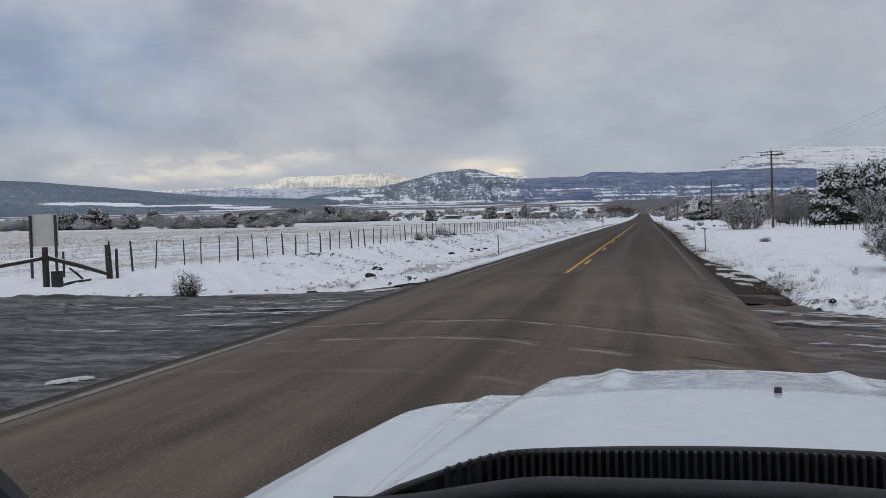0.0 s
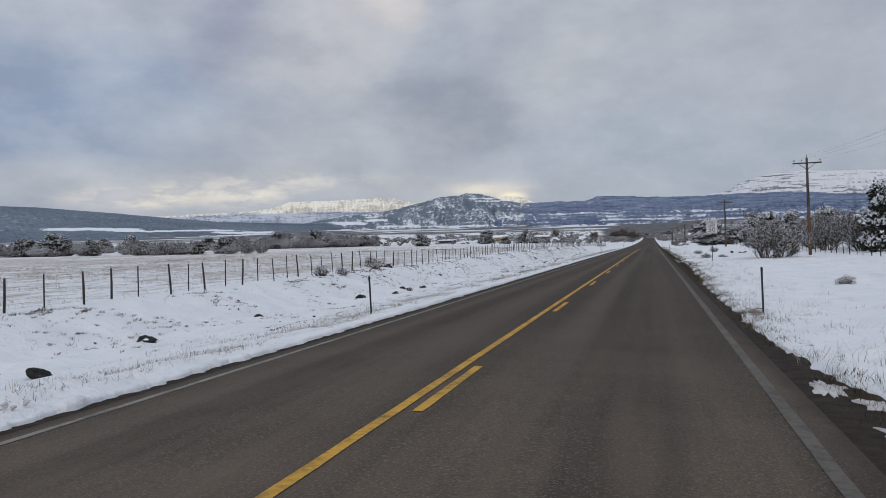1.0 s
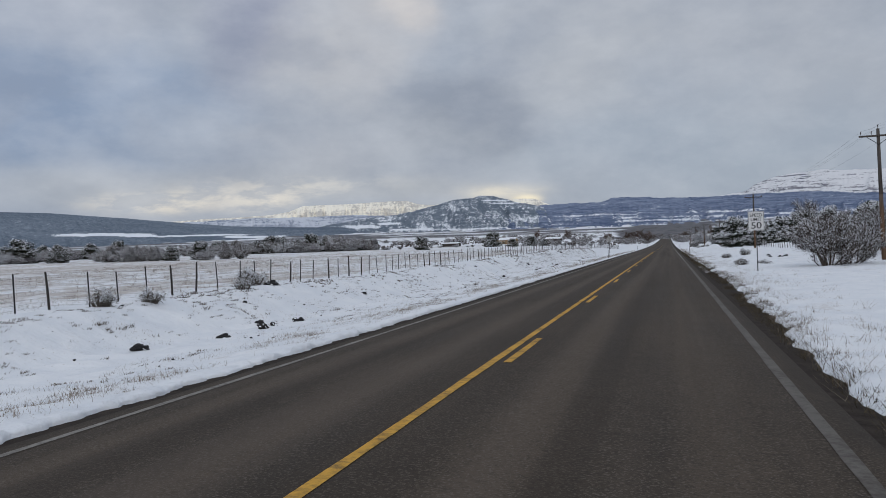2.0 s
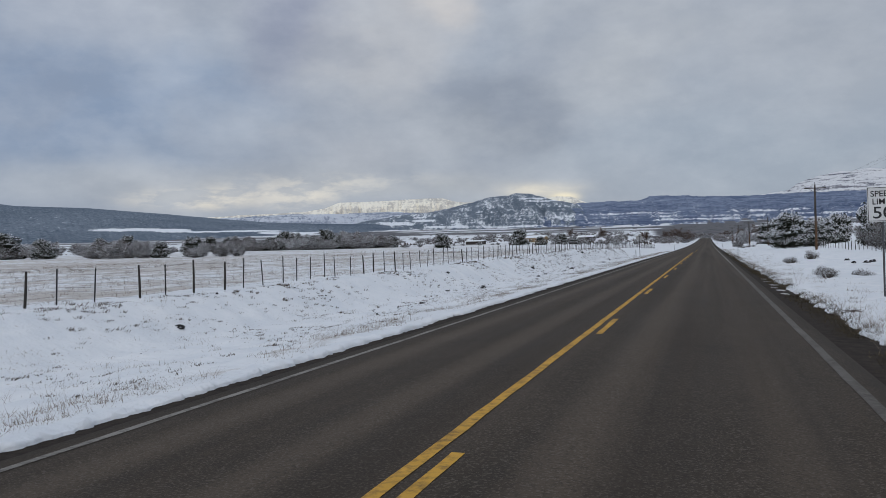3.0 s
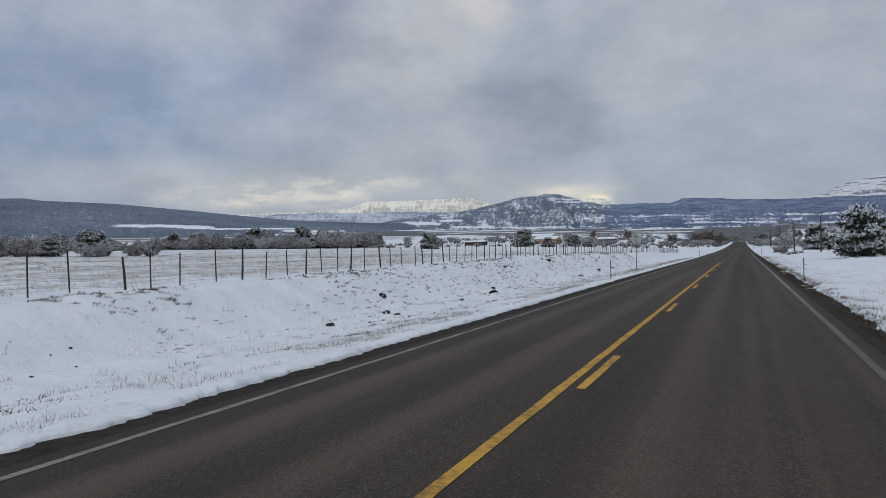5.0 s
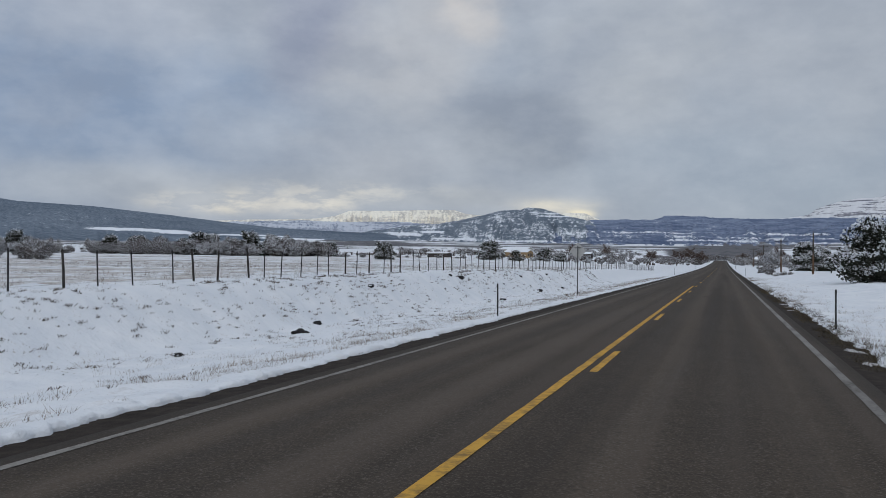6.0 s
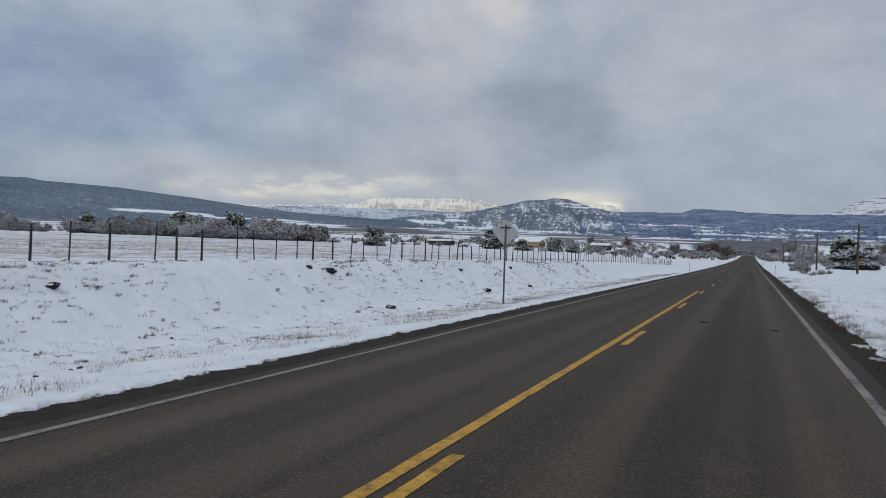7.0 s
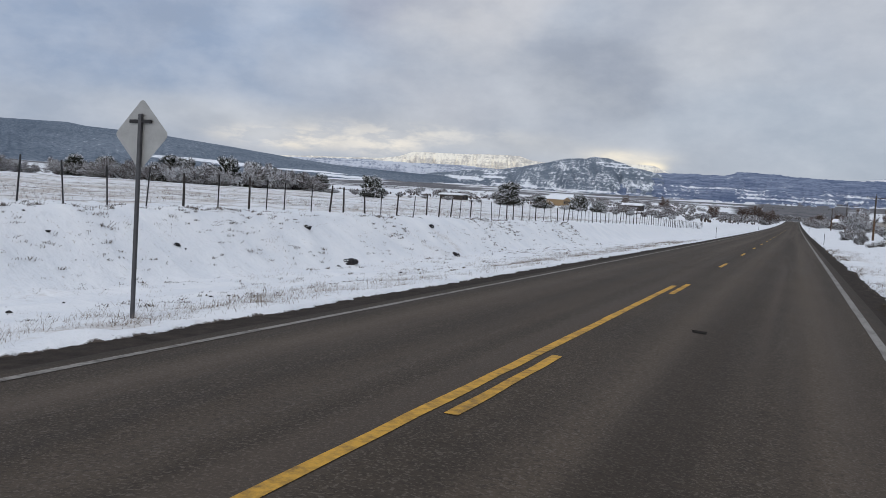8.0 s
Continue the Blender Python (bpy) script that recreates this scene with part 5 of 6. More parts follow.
# ---- ploughed snow and slush ----
DIRTY_SNOW = plain("dirty_snow", (0.50, 0.485, 0.48), 0.85, 0, 3, 0.3, 0.5)
GREY_SLUSH = plain("grey_slush", (0.36, 0.35, 0.35), 0.6, 0, 5, 0.35, 0.5)
CLOD = plain("frozen_clod", (0.10, 0.088, 0.08), 0.9, 0, 6, 0.5, 0.7)


def clods(count, spot, small, large, seed):
    """Broken lumps heaped along a ridge."""
    rg = random.Random(seed)
    s = Shape()
    for i in range(count):
        x, y, lift = spot(rg)
        r = small + (large - small) * rg.random() ** 2.5
        bm = bmesh.new()
        bmesh.ops.create_icosphere(bm, subdivisions=1, radius=r)
        for v in bm.verts:
            v.co *= 1 + 1.1 * noise.noise(v.co / r * 0.9 + Vector((i * 1.7, seed, 0)))
            v.co.z *= 0.7
        s.take(bm, Matrix.Translation((x, y, ground_at(x, y) + r * 0.15 + lift)) @ Matrix.Rotation(rg.uniform(0, 6.28), 4, "Z"))
    return s


def left_ridge(rg):
    t = rg.random()
    x, y = -7.0 + 1.7 * t + rg.gauss(0, 0.5), 24.2 + 5.0 * t + rg.gauss(0, 0.4)
    return min(x, -edge_left(y) - 0.25), y, rg.random() * 0.04


def right_ridge(rg):
    x = 5.5 + 7.5 * rg.random()
    return x, 16.6 + rg.gauss(0, 0.75), 0.0


tagged(new("snow_ridge", clods(1500, left_ridge, 0.015, 0.07, 31).mesh("snow_ridge", DIRTY_SNOW)), "broken lumps of dirty snow pushed up beside the road", "snow ridge", kind="stuff")
tagged(new("snow_ridge", clods(900, right_ridge, 0.015, 0.075, 32).mesh("snow_ridge", DIRTY_SNOW)), "broken lumps of dirty snow pushed up beside the muddy apron", "snow ridge", kind="stuff")

def margin_clods(rg):
    if rg.random() < 0.5:
        x = rg.uniform(-15, -4.6)
        y = float(np.interp(x, [-15, -9.5, -6.9, -4.1], [19.6, 20.5, 22.5, 25.9])) + rg.gauss(0, 0.25)
    else:
        x = rg.uniform(4.6, 11)
        y = float(np.interp(x, [4.6, 5.4, 7, 11], [17.6, 16.4, 14.6, 13.0])) + rg.gauss(0, 0.45)
    return x, y, 0.0


tagged(new("mud_clods", clods(420, margin_clods, 0.015, 0.07, 33).mesh("mud_clods", CLOD)), "small frozen clods of mud at the edge of the snow", "clods", kind="stuff")


def bank_spot(rg):
    while True:
        x, y = rg.uniform(-15.4, -7.5), 34 + 196 * rg.random()
        if fbm(x * 0.5, y * 0.3, 12.5) > 0.12:
            return x, y, -0.01


tagged(new("soil_crumbs", clods(420, bank_spot, 0.015, 0.06, 34).mesh("soil_crumbs", ROCK)), "dark crumbs of soil and stone scattered on the snowy bank", "soil", kind="stuff")


def slush_patch(x, y, length, wide, turn, seed):
    """A thin ragged leftover of snow with a rounded rim."""
    s = Shape()
    n = 64
    for ring, k, h in ((0, 1.0, -0.02), (1, 0.92, 0.012), (2, 0.5, 0.02)):
        for i in range(n):
            t = 2 * math.pi * i / n
            r = k * max(0.15, 1 + 0.9 * fbm(math.cos(t) * 2.2, math.sin(t) * 2.2, seed * 1.3, 4))
            px, py = math.cos(t) * r * length / 2, math.sin(t) * r * wide / 2
            c, sn = math.cos(turn), math.sin(turn)
            gx, gy = px * c - py * sn, px * sn + py * c
            z = max(land(x + gx, y + gy) - 0.02, -CROWN * abs(x + gx) + road_z(y + gy) - 0.012 if abs(x + gx) < 5.1 else -9)
            s.v.append(Vector((x + gx, y + gy, z + h)))
    for ring in range(2):
        for i in range(n):
            j = (i + 1) % n
            s.f.append((ring * n + i, ring * n + j, ring * n + n + j, ring * n + n + i))
    s.f.append(tuple(range(2 * n, 3 * n)))
    ob = new("slush_patch", s.mesh("slush_patch", DIRTY_SNOW, True))
    tagged(ob, "thin ragged patch of left-over snow on the bare verge", "snow patch", "snow patches")


for i, (x, y, length, wide, turn) in enumerate((
        (-4.75, 9.2, 0.5, 0.15, 0.95), (-5.0, 22.6, 0.8, 0.2, 0.85),
        (4.72, 23.2, 0.35, 0.8, 0.1), (4.6, 26.6, 0.42, 2.2, 0.05), (4.95, 24.9, 0.5, 0.9, 0.3), (5.05, 27.6, 0.4, 0.8, 0.0), (4.75, 29.6, 0.45, 0.9, 0.0), (4.5, 32.2, 0.4, 1.1, 0.0), (4.85, 31.2, 0.4, 0.7, 0.4), (4.7, 36.0, 0.4, 1.2, 0.0), (4.6, 41.0, 0.4, 1.5, 0.0), (4.65, 46.0, 0.35, 1.3, 0.0), (4.75, 54.0, 0.4, 2.0, 0.0), (4.95, 66.0, 0.4, 1.8, 0.0), (4.55, 92.5, 0.2, 0.5, 0.2), (4.6, 94.6, 0.25, 0.7, 0.0), (4.5, 96.4, 0.2, 0.4, 0.3), (4.62, 98.5, 0.3, 0.6, 0.0), (4.55, 101.5, 0.22, 0.5, 0.1), (4.6, 104, 0.3, 0.8, 0.0), (4.58, 142, 0.25, 0.6, 0.0), (4.66, 144.5, 0.3, 0.7, 0.2), (4.6, 161, 0.3, 0.7, 0.0), (4.62, 163.8, 0.25, 0.5, 0.1), (4.66, 166.5, 0.3, 0.8, 0.0))):
    slush_patch(x, y, length, wide, turn, i + 1.0)


def slush_flakes():
    """Broken slush left between the ruts."""
    rg = random.Random(41)
    s = Shape()
    for zx, zy, sx2, sy2, turn, count in (
            (-6.4, 16.6, 1.1, 0.07, 0.06, 40), (-5.7, 17.6, 1.0, 0.06, 0.10, 36), (-8.6, 18.0, 1.2, 0.1, 0.05, 10), (-12, 18.8, 2.0, 0.12, 0.0, 6), (-7.0, 13.8, 0.7, 0.08, 0.0, 10), (-5.2, 14.6, 0.6, 0.2, 0.1, 8), (-5.6, 19.2, 0.8, 0.3, 0.3, 12),
            (5.1, 14.8, 0.6, 0.12, -0.35, 34), (5.3, 12.3, 0.5, 0.07, -0.2, 12), (6.6, 13.3, 1.0, 0.3, -0.2, 18), (6.4, 11.6, 0.8, 0.2, -0.2, 8), (5.9, 15.9, 0.7, 0.25, -0.3, 36)):
        for i in range(count):
            u, v = rg.gauss(0, sx2), rg.gauss(0, sy2)
            x, y = zx + u * math.cos(turn) - v * math.sin(turn), zy + u * math.sin(turn) + v * math.cos(turn)
            if abs(x) < 4.3:
                continue
            length, wide = rg.uniform(0.05, 0.36), rg.uniform(0.012, 0.04)
            z = land(x, y) + rg.uniform(-0.01, 0.02)
            k, n = len(s.v), 9
            for i2 in range(n):
                t = 2 * math.pi * i2 / n
                r = rg.uniform(0.4, 1.2)
                px, py = math.cos(t) * r * length, math.sin(t) * r * wide
                s.v.append(Vector((x + px * math.cos(turn) - py * math.sin(turn), y + px * math.sin(turn) + py * math.cos(turn), z)))
            s.v.append(Vector((x, y, z + 0.015)))
            s.f.extend((k + i2, k + (i2 + 1) % n, k + n) for i2 in range(n))
    return s


tagged(new("slush", slush_flakes().mesh("slush", GREY_SLUSH)), "grey broken slush lying between the muddy ruts", "slush", kind="stuff")


# ---- posts, signs and poles ----
SIGN_WHITE = plain("sign_white", (0.62, 0.62, 0.62), 0.45, 0, 6, 0.08, 0.05)
SIGN_BLACK = plain("sign_black", (0.02, 0.02, 0.022), 0.5, 0, 6, 0.1, 0.05)
ALUMINIUM = plain("bare_aluminium", (0.40, 0.40, 0.39), 0.5, 0.55, 5, 0.12, 0.1)
GLASS = plain("insulator", (0.12, 0.11, 0.11), 0.25, 0, 20, 0.1, 0.05)


def delineator():
    ob = thing("delineator_post", (0, 0, 0), "thin dark steel delineator post standing in the roadside snow", "marker post", "roadside marker posts")
    s = Shape()
    s.box((0, 0, 0.42), (0.042, 0.012, 1.56))
    s.box((-0.017, 0.013, 0.42), (0.008, 0.024, 1.56))
    s.box((0.017, 0.013, 0.42), (0.008, 0.024, 1.56))
    part("post", s, STEEL, ob)
    s = Shape()
    s.box((0, -0.012, 1.12), (0.055, 0.01, 0.09), None, 0.003)
    part("reflector", s, STEEL, ob)
    return ob


marker = delineator()
for i, (x, y) in enumerate(((-5.32, 44.1), (5.0, 42.4), (-5.03, 151.6), (4.93, 150), (-5.1, 259), (5.1, 258), (-5.1, 366), (5.1, 365))):
    m = pose(x, y, ground_at(x, y) - 0.12, rng.uniform(-1, 1), rng.uniform(-1.5, 1.5), 0)
    if i == 0:
        marker.matrix_world = m
    else:
        copy_thing(marker, m)


def words(text, size, mat, name):
    curve = bpy.data.curves.new(name, "FONT")
    curve.body, curve.size, curve.extrude, curve.align_x = text, size, 0.0015, "CENTER"
    curve.offset = 0.003
    temp = bpy.data.objects.new(name, curve)
    me = bpy.data.meshes.new_from_object(temp)
    me.materials.clear()
    me.materials.append(mat)
    bpy.data.objects.remove(temp)
    return me


def speed_sign():
    x, y = 6.92, 88.6
    base = ground_at(x, y)
    ob = thing("speed_limit_sign", pose(x, y, base), "white speed limit 50 sign on a thin steel post", "road sign")
    wide, high, mid = 0.80, 1.0, 2.66
    s = Shape()
    s.box((0, 0.03, 1.4), (0.05, 0.04, 3.1), None, 0.006)
    part("post", s, SIGN_POST, ob)
    s = Shape()
    s.box((0, 0, mid), (wide, 0.006, high), None, 0.0)
    part("plate", s, SIGN_WHITE, ob)
    s = Shape()
    t, m = 0.014, 0.025
    for sx2 in (-1, 1):
        s.box((sx2 * (wide / 2 - m), -0.005, mid), (t, 0.002, high - 2 * m + t))
        s.box((0, -0.005, mid + sx2 * (high / 2 - m)), (wide - 2 * m - t, 0.002, t))
    part("border", s, SIGN_BLACK, ob)
    for text, size, z, wx in (("SPEED", 0.235, 0.225, 0.98), ("LIMIT", 0.235, 0.0, 0.98), ("50", 0.48, -0.40, 1.15)):
        w_ob = part("lettering", words(text, size, SIGN_BLACK, "lettering"), None, ob, "black lettering reading " + text)
        w_ob.matrix_basis = pose(0, -0.006, mid + z, 90, 0, 0) @ Matrix.Diagonal((wx, 1, 1, 1))
    s = Shape()
    for z in (mid - 0.38, mid + 0.38):
        s.tube((0, -0.012, z), (0, 0.055, z), 0.011, 0.011, 6)
    part("bolts", s, GALV, ob)


speed_sign()


def diamond_sign():
    x, y = -6.53, 176.85
    base = ground_at(x, y)
    ob = thing("diamond_sign", pose(x, y, base, 0, 0, -3), "back of a diamond-shaped aluminium sign on a steel post", "road sign")
    s = Shape()
    h, r, mid = 0.53, 0.07, 2.27 - base
    bm = bmesh.new()
    ring = []
    for i in range(4):
        c = Vector((math.cos(i * math.pi / 2), 0, math.sin(i * math.pi / 2))) * (h - r * 1.41)
        for k in range(-2, 3):
            a = i * math.pi / 2 + k * math.pi / 8
            ring.append(bm.verts.new(c + Vector((math.cos(a), 0, math.sin(a))) * r + Vector((0, 0.03, mid))))
    f = bm.faces.new(ring)
    ext = bmesh.ops.extrude_face_region(bm, geom=[f])
    for v in ext["geom"]:
        if isinstance(v, bmesh.types.BMVert):
            v.co.y += 0.006
    s.take(bm)
    part("plate", s, ALUMINIUM, ob)
    s = Shape()
    s.box((0, 0, (mid + 0.3) / 2 - 0.2), (0.06, 0.05, mid + 0.7), None, 0.008)
    part("post", s, SIGN_POST, ob)
    s = Shape()
    s.box((0, 0.005, mid + 0.19), (0.42, 0.035, 0.05), None, 0.005)
    part("crossbar", s, STEEL, ob)


diamond_sign()


def power_pole():
    ob = thing("power_pole", (0, 0, 0), "brown wooden power pole with one crossarm and insulators", "power pole", "power line poles")
    s = Shape()
    s.tube((0, 0, -0.6), (0, 0, 4.5), 0.155, 0.13, 12)
    s.tube((0, 0, 4.5), (0, 0, 9.0), 0.13, 0.10, 12)
    part("pole", s, POLE_WOOD, ob, smooth=True)
    s = Shape()
    s.box((0, -0.14, 8.5), (2.5, 0.09, 0.12), None, 0.01)
    part("crossarm", s, ARM_WOOD, ob)
    for side in (-1, 1):
        s = Shape()
        s.tube((side * 0.75, -0.14, 8.44), (0, -0.13, 7.9), 0.02, 0.02, 5)
        part("brace", s, STEEL, ob)
    for x, z in ((-1.12, 8.56), (-0.45, 8.56), (1.12, 8.56), (0, 9.0)):
        s = Shape()
        s.tube((x, -0.14 if x else 0, z), (x, -0.14 if x else 0, z + 0.14), 0.015, 0.015, 5)
        s.tube((x, -0.14 if x else 0, z + 0.12), (x, -0.14 if x else 0, z + 0.2), 0.05, 0.03, 8)
        s.tube((x, -0.14 if x else 0, z + 0.2), (x, -0.14 if x else 0, z + 0.27), 0.045, 0.03, 8)
        part("insulator", s, GLASS, ob)
    return ob


POLES = [(18.4, 36, 1.0), (16.6, 105, 1.0), (14.8, 174.5, 0.9), (15.1, 266, 0.72), (12.75, 303, 0.72), (12.4, 372, 0.75), (12.1, 445, 0.75)]
pole = power_pole()
for i, (x, y, tall) in enumerate(POLES):
    m = pose(x, y, ground_at(x, y) - 0.05, 0, rng.uniform(-0.6, 0.6), 1.5)
    if i == 0:
        pole.matrix_world = m
    else:
        copy_thing(pole, m).scale = (1, 1, tall)
CABLE = plain("line_wire", (0.09, 0.09, 0.095), 0.6, 0.3, 20, 0.1, 0.05)
for off, high in ((-1.12, 8.8), (-0.45, 8.8), (1.12, 8.8), (0, 9.25)):
    ob = thing("power_line", (0, 0, 0), "thin overhead wire strung from pole to pole", "cable", "power line wires")
    s = Shape()
    for (xa, ya, ka), (xb, yb, kb) in zip(POLES, POLES[1:]):
        za, zb = ground_at(xa, ya) + high * ka, ground_at(xb, yb) + high * kb
        last = None
        for k in range(13):
            t = k / 12
            p = Vector((xa + (xb - xa) * t + off, ya + (yb - ya) * t, za + (zb - za) * t - 4 * 0.9 * t * (1 - t)))
            if last:
                s.tube(last, p, 0.0045, 0.0045, 3, False)
            last = p
    part("wire", s, CABLE, ob)

# the wire fence past the poles
fence2 = thing("roadside_fence", (19, 60, 0), "low wire fence on thin posts below the roadside trees", "fence")
y, tops2 = 40.0, []
while y < 240:
    x = 19.2 - 0.012 * (y - 60)
    z = ground_at(x, y)
    ob = part("post", post_meshes[rng.random() < 0.5], None, fence2)
    ob.matrix_parent_inverse = fence2.matrix_world.inverted()
    ob.matrix_basis = pose(x, y, z, rng.uniform(-3, 3), rng.uniform(-4, 4), 0)
    tops2.append((x, y, z))
    y += rng.uniform(1.9, 2.7)
wires = Shape()
for h in (0.25, 0.5, 0.75, 1.0):
    for (xa, ya, za), (xb, yb, zb) in zip(tops2, tops2[1:]):
        wires.tube((xa, ya, za + h), (xb, yb, zb + h), 0.0035, 0.0035, 3, False)
ob = part("wire", wires, WIRE, fence2)
ob.matrix_parent_inverse = fence2.matrix_world.inverted()


# ---- the gateway by the side road ----
def gateway():
    zg = ground_at(-16, 24)
    ob = thing("brace_fence", pose(-15.9, 22.7, ground_at(-15.9, 22.7)), "weathered timber corner brace with sloping rails at the field gate", "fence")
    inv = ob.matrix_world.inverted()

    def rail(name, a, b, r, n=8):
        s = Shape()
        mid = (Vector(a) + Vector(b)) / 2 + Vector((0, 0, 0.02))
        s.tube(inv @ Vector(a), inv @ mid, r, r * 1.06, n)
        s.tube(inv @ mid, inv @ Vector(b), r * 1.06, r * 0.92, n)
        part(name, s, POST_WOOD, ob)
        if name == "rail":
            cap = Shape()
            up = Vector((0, 0, r * 0.75))
            for k0, k1 in ((0.04, 0.3), (0.34, 0.62), (0.68, 0.97)):
                cap.tube(inv @ (Vector(a).lerp(Vector(b), k0) + up), inv @ (Vector(a).lerp(Vector(b), k1) + up), r * 0.55, r * 0.6, 6)
            part("snow", cap, FROST, ob, "snow lying along the rail")["kind"] = "stuff"

    rail("post", (-15.9, 22.7, -0.5), (-15.93, 22.72, 1.12), 0.095)
    rail("post", (-15.5, 25.35, -0.5), (-15.6, 25.4, 1.1), 0.1)
    rail("post", (-15.4, 25.6, -0.5), (-15.4, 25.6, 0.95), 0.05)
    rail("post", (-18.6, 20.6, -0.5), (-18.6, 20.6, 0.95), 0.07)
    rail("rail", (-15.9, 22.6, 0.78), (-18.6, 20.6, 0.2), 0.055)
    rail("rail", (-15.85, 22.75, 0.78), (-15.5, 25.2, 0.12), 0.065)
    rail("rail", (-15.6, 22.8, -0.1), (-15.2, 23.9, 0.02), 0.04)
    rail("stake", (-15.7, 24.2, 0.0), (-15.9, 23.8, 0.4), 0.035)
    rail("stake", (-17.5, 25.6, 0.0), (-17.5, 25.6, 0.9), 0.04)
    for z in (0.28, 0.5, 0.7):
        s = Shape()
        s.tube(inv @ Vector((-15.9, 22.7, z)), inv @ Vector((-15.5, 25.35, z)), 0.004, 0.004, 3, False)
        part("wire", s, WIRE, ob)

    box = thing("feed_drum", pose(-15.55, 22.75, ground_at(-15.55, 22.75) - 0.05, 0, 0, 20), "dark upright drum leaning on the corner post", "drum")
    s = Shape()
    s.tube((0, 0, 0), (0, 0, 0.56), 0.17, 0.17, 14)
    part("body", s, STEEL, box)
    for z in (0.02, 0.2, 0.38, 0.54):
        s = Shape()
        s.tube((0, 0, z - 0.012), (0, 0, z + 0.012), 0.18, 0.18, 14)
        part("hoop", s, STEEL, box)

    z0 = ground_at(-18.2, 25.4)
    sign = thing("board_sign", pose(-18.2, 25.5, z0, 0, 0, 18), "grey back of a large board sign on two posts", "sign")
    for sx2 in (-0.42, 0.42):
        s = Shape()
        s.box((sx2, 0, 0.95), (0.08, 0.08, 2.6), None, 0.008)
        part("post", s, POST_WOOD, sign)
    s = Shape()
    s.box((0, 0.055, 1.72), (0.98, 0.015, 1.12), None, 0.004)
    part("board", s, ALUMINIUM, sign)


gateway()


# ---- buildings in the valley ----
WALL_TAN = plain("tan_boards", (0.30, 0.21, 0.12), 0.85, 0, 3, 0.2, 0.3)
WALL_DARK = plain("dark_boards", (0.06, 0.05, 0.045), 0.9, 0, 3, 0.3, 0.3)
WALL_PALE = plain("pale_siding", (0.45, 0.43, 0.40), 0.8, 0, 3, 0.12, 0.2)
ROOF_SNOW = plain("snowy_roof", (0.78, 0.80, 0.83), 0.8, 0, 2, 0.08, 0.3)
PANE = plain("dark_pane", (0.03, 0.035, 0.045), 0.15, 0, 5, 0.1, 0.0)


def house(x, y, size, turn, wall, label, pitch=0.13):
    ob = thing("house", pose(x, y, ground_at(x, y) - 0.2, 0, 0, turn), label, "building", "valley buildings")
    lx, ly, h = size
    s = Shape()
    s.prism([(-lx / 2, 0), (lx / 2, 0), (lx / 2, h), (0, h + lx * pitch), (-lx / 2, h)], -ly / 2, ly / 2)
    part("wall", s, wall, ob)
    for side in (-1, 1):
        s = Shape()
        a = Vector((0, 0, h + lx * pitch + 0.12))
        b = Vector((side * (lx / 2 + 0.4), 0, h - 0.1))
        for yy in (-ly / 2 - 0.4, ly / 2 + 0.4):
            for p in (a, b, b + Vector((0, 0, 0.22)), a + Vector((0, 0, 0.22))):
                s.v.append(p + Vector((0, yy, 0)))
        s.f = [(0, 1, 2, 3), (7, 6, 5, 4), (0, 4, 5, 1), (1, 5, 6, 2), (2, 6, 7, 3), (3, 7, 4, 0)]
        part("roof", s, ROOF_SNOW, ob, "roof slope under snow")
    for k in (-0.28, 0.28):
        s = Shape()
        s.box((k * lx, -ly / 2 - 0.03, h * 0.55), (lx * 0.16, 0.08, h * 0.36), None, 0.01)
        part("window", s, PANE, ob)
    s = Shape()
    s.box((0, -ly / 2 - 0.03, h * 0.42), (lx * 0.13, 0.07, h * 0.82), None, 0.01)
    part("door", s, WALL_DARK, ob)


house(-72, 441, (6, 9, 2.2), 80, WALL_TAN, "small tan timber building with a snowy roof in the valley")
house(-85, 384, (3.5, 7, 1.5), 82, WALL_DARK, "low dark shed with snow on its roof beyond the field", 0.04)
house(24, 560, (8, 14, 2.6), 80, WALL_PALE, "pale house with a snowy roof by the far road")
house(-60, 520, (5, 8, 2.2), 85, WALL_DARK, "dark barn with a snowy roof in the valley")
house(44, 610, (9, 12, 2.8), 75, WALL_PALE, "pale house with a snowy roof by the far road")
house(-120, 640, (9, 18, 2.6), 78, WALL_PALE, "pale house with a snowy roof in the valley")
house(21, 262, (2.6, 4.0, 1.2), 75, WALL_DARK, "small dark roadside shelter with snow on its roof")


# ---- the car from which the journey begins ----
def car_paint():
    m, n, b = material("white_car_paint_sky_tint", 0.22, 0, 0.5)
    p = place(n)
    wet = n.noise(p, 6.0, 6, 0.65)
    sep_n = n.tree.nodes.new("ShaderNodeSeparateXYZ")
    n.tree.links.new(p, sep_n.inputs[0])
    front = n.math("ADD", n.ramp(sep_n.outputs[1], 2.05, 2.7), 0.12)
    rime = n.math("MULTIPLY", n.ramp(n.noise(p, 12.0, 6, 0.7), 0.47, 0.60), front)
    # bluish base: the sky's reflection is put into the white paint's colour
    c = n.mix(n.math("MULTIPLY", rime, 0.8), (0.60, 0.635, 0.67), (0.84, 0.845, 0.85))
    paint(n, b, c, wet, 0.06, 0.01, n.math("MULTIPLY_ADD", rime, 0.4, 0.2))
    b.inputs["Coat Weight"].default_value = 0.5
    return m


CAR_WHITE = car_paint()
CAR_BLACK = plain("black_plastic", (0.030, 0.030, 0.032), 0.5, 0, 30, 0.3, 0.4)
LOUVRE = plain("louvre_plastic", (0.014, 0.014, 0.015), 0.65, 0, 30, 0.3, 0.4)
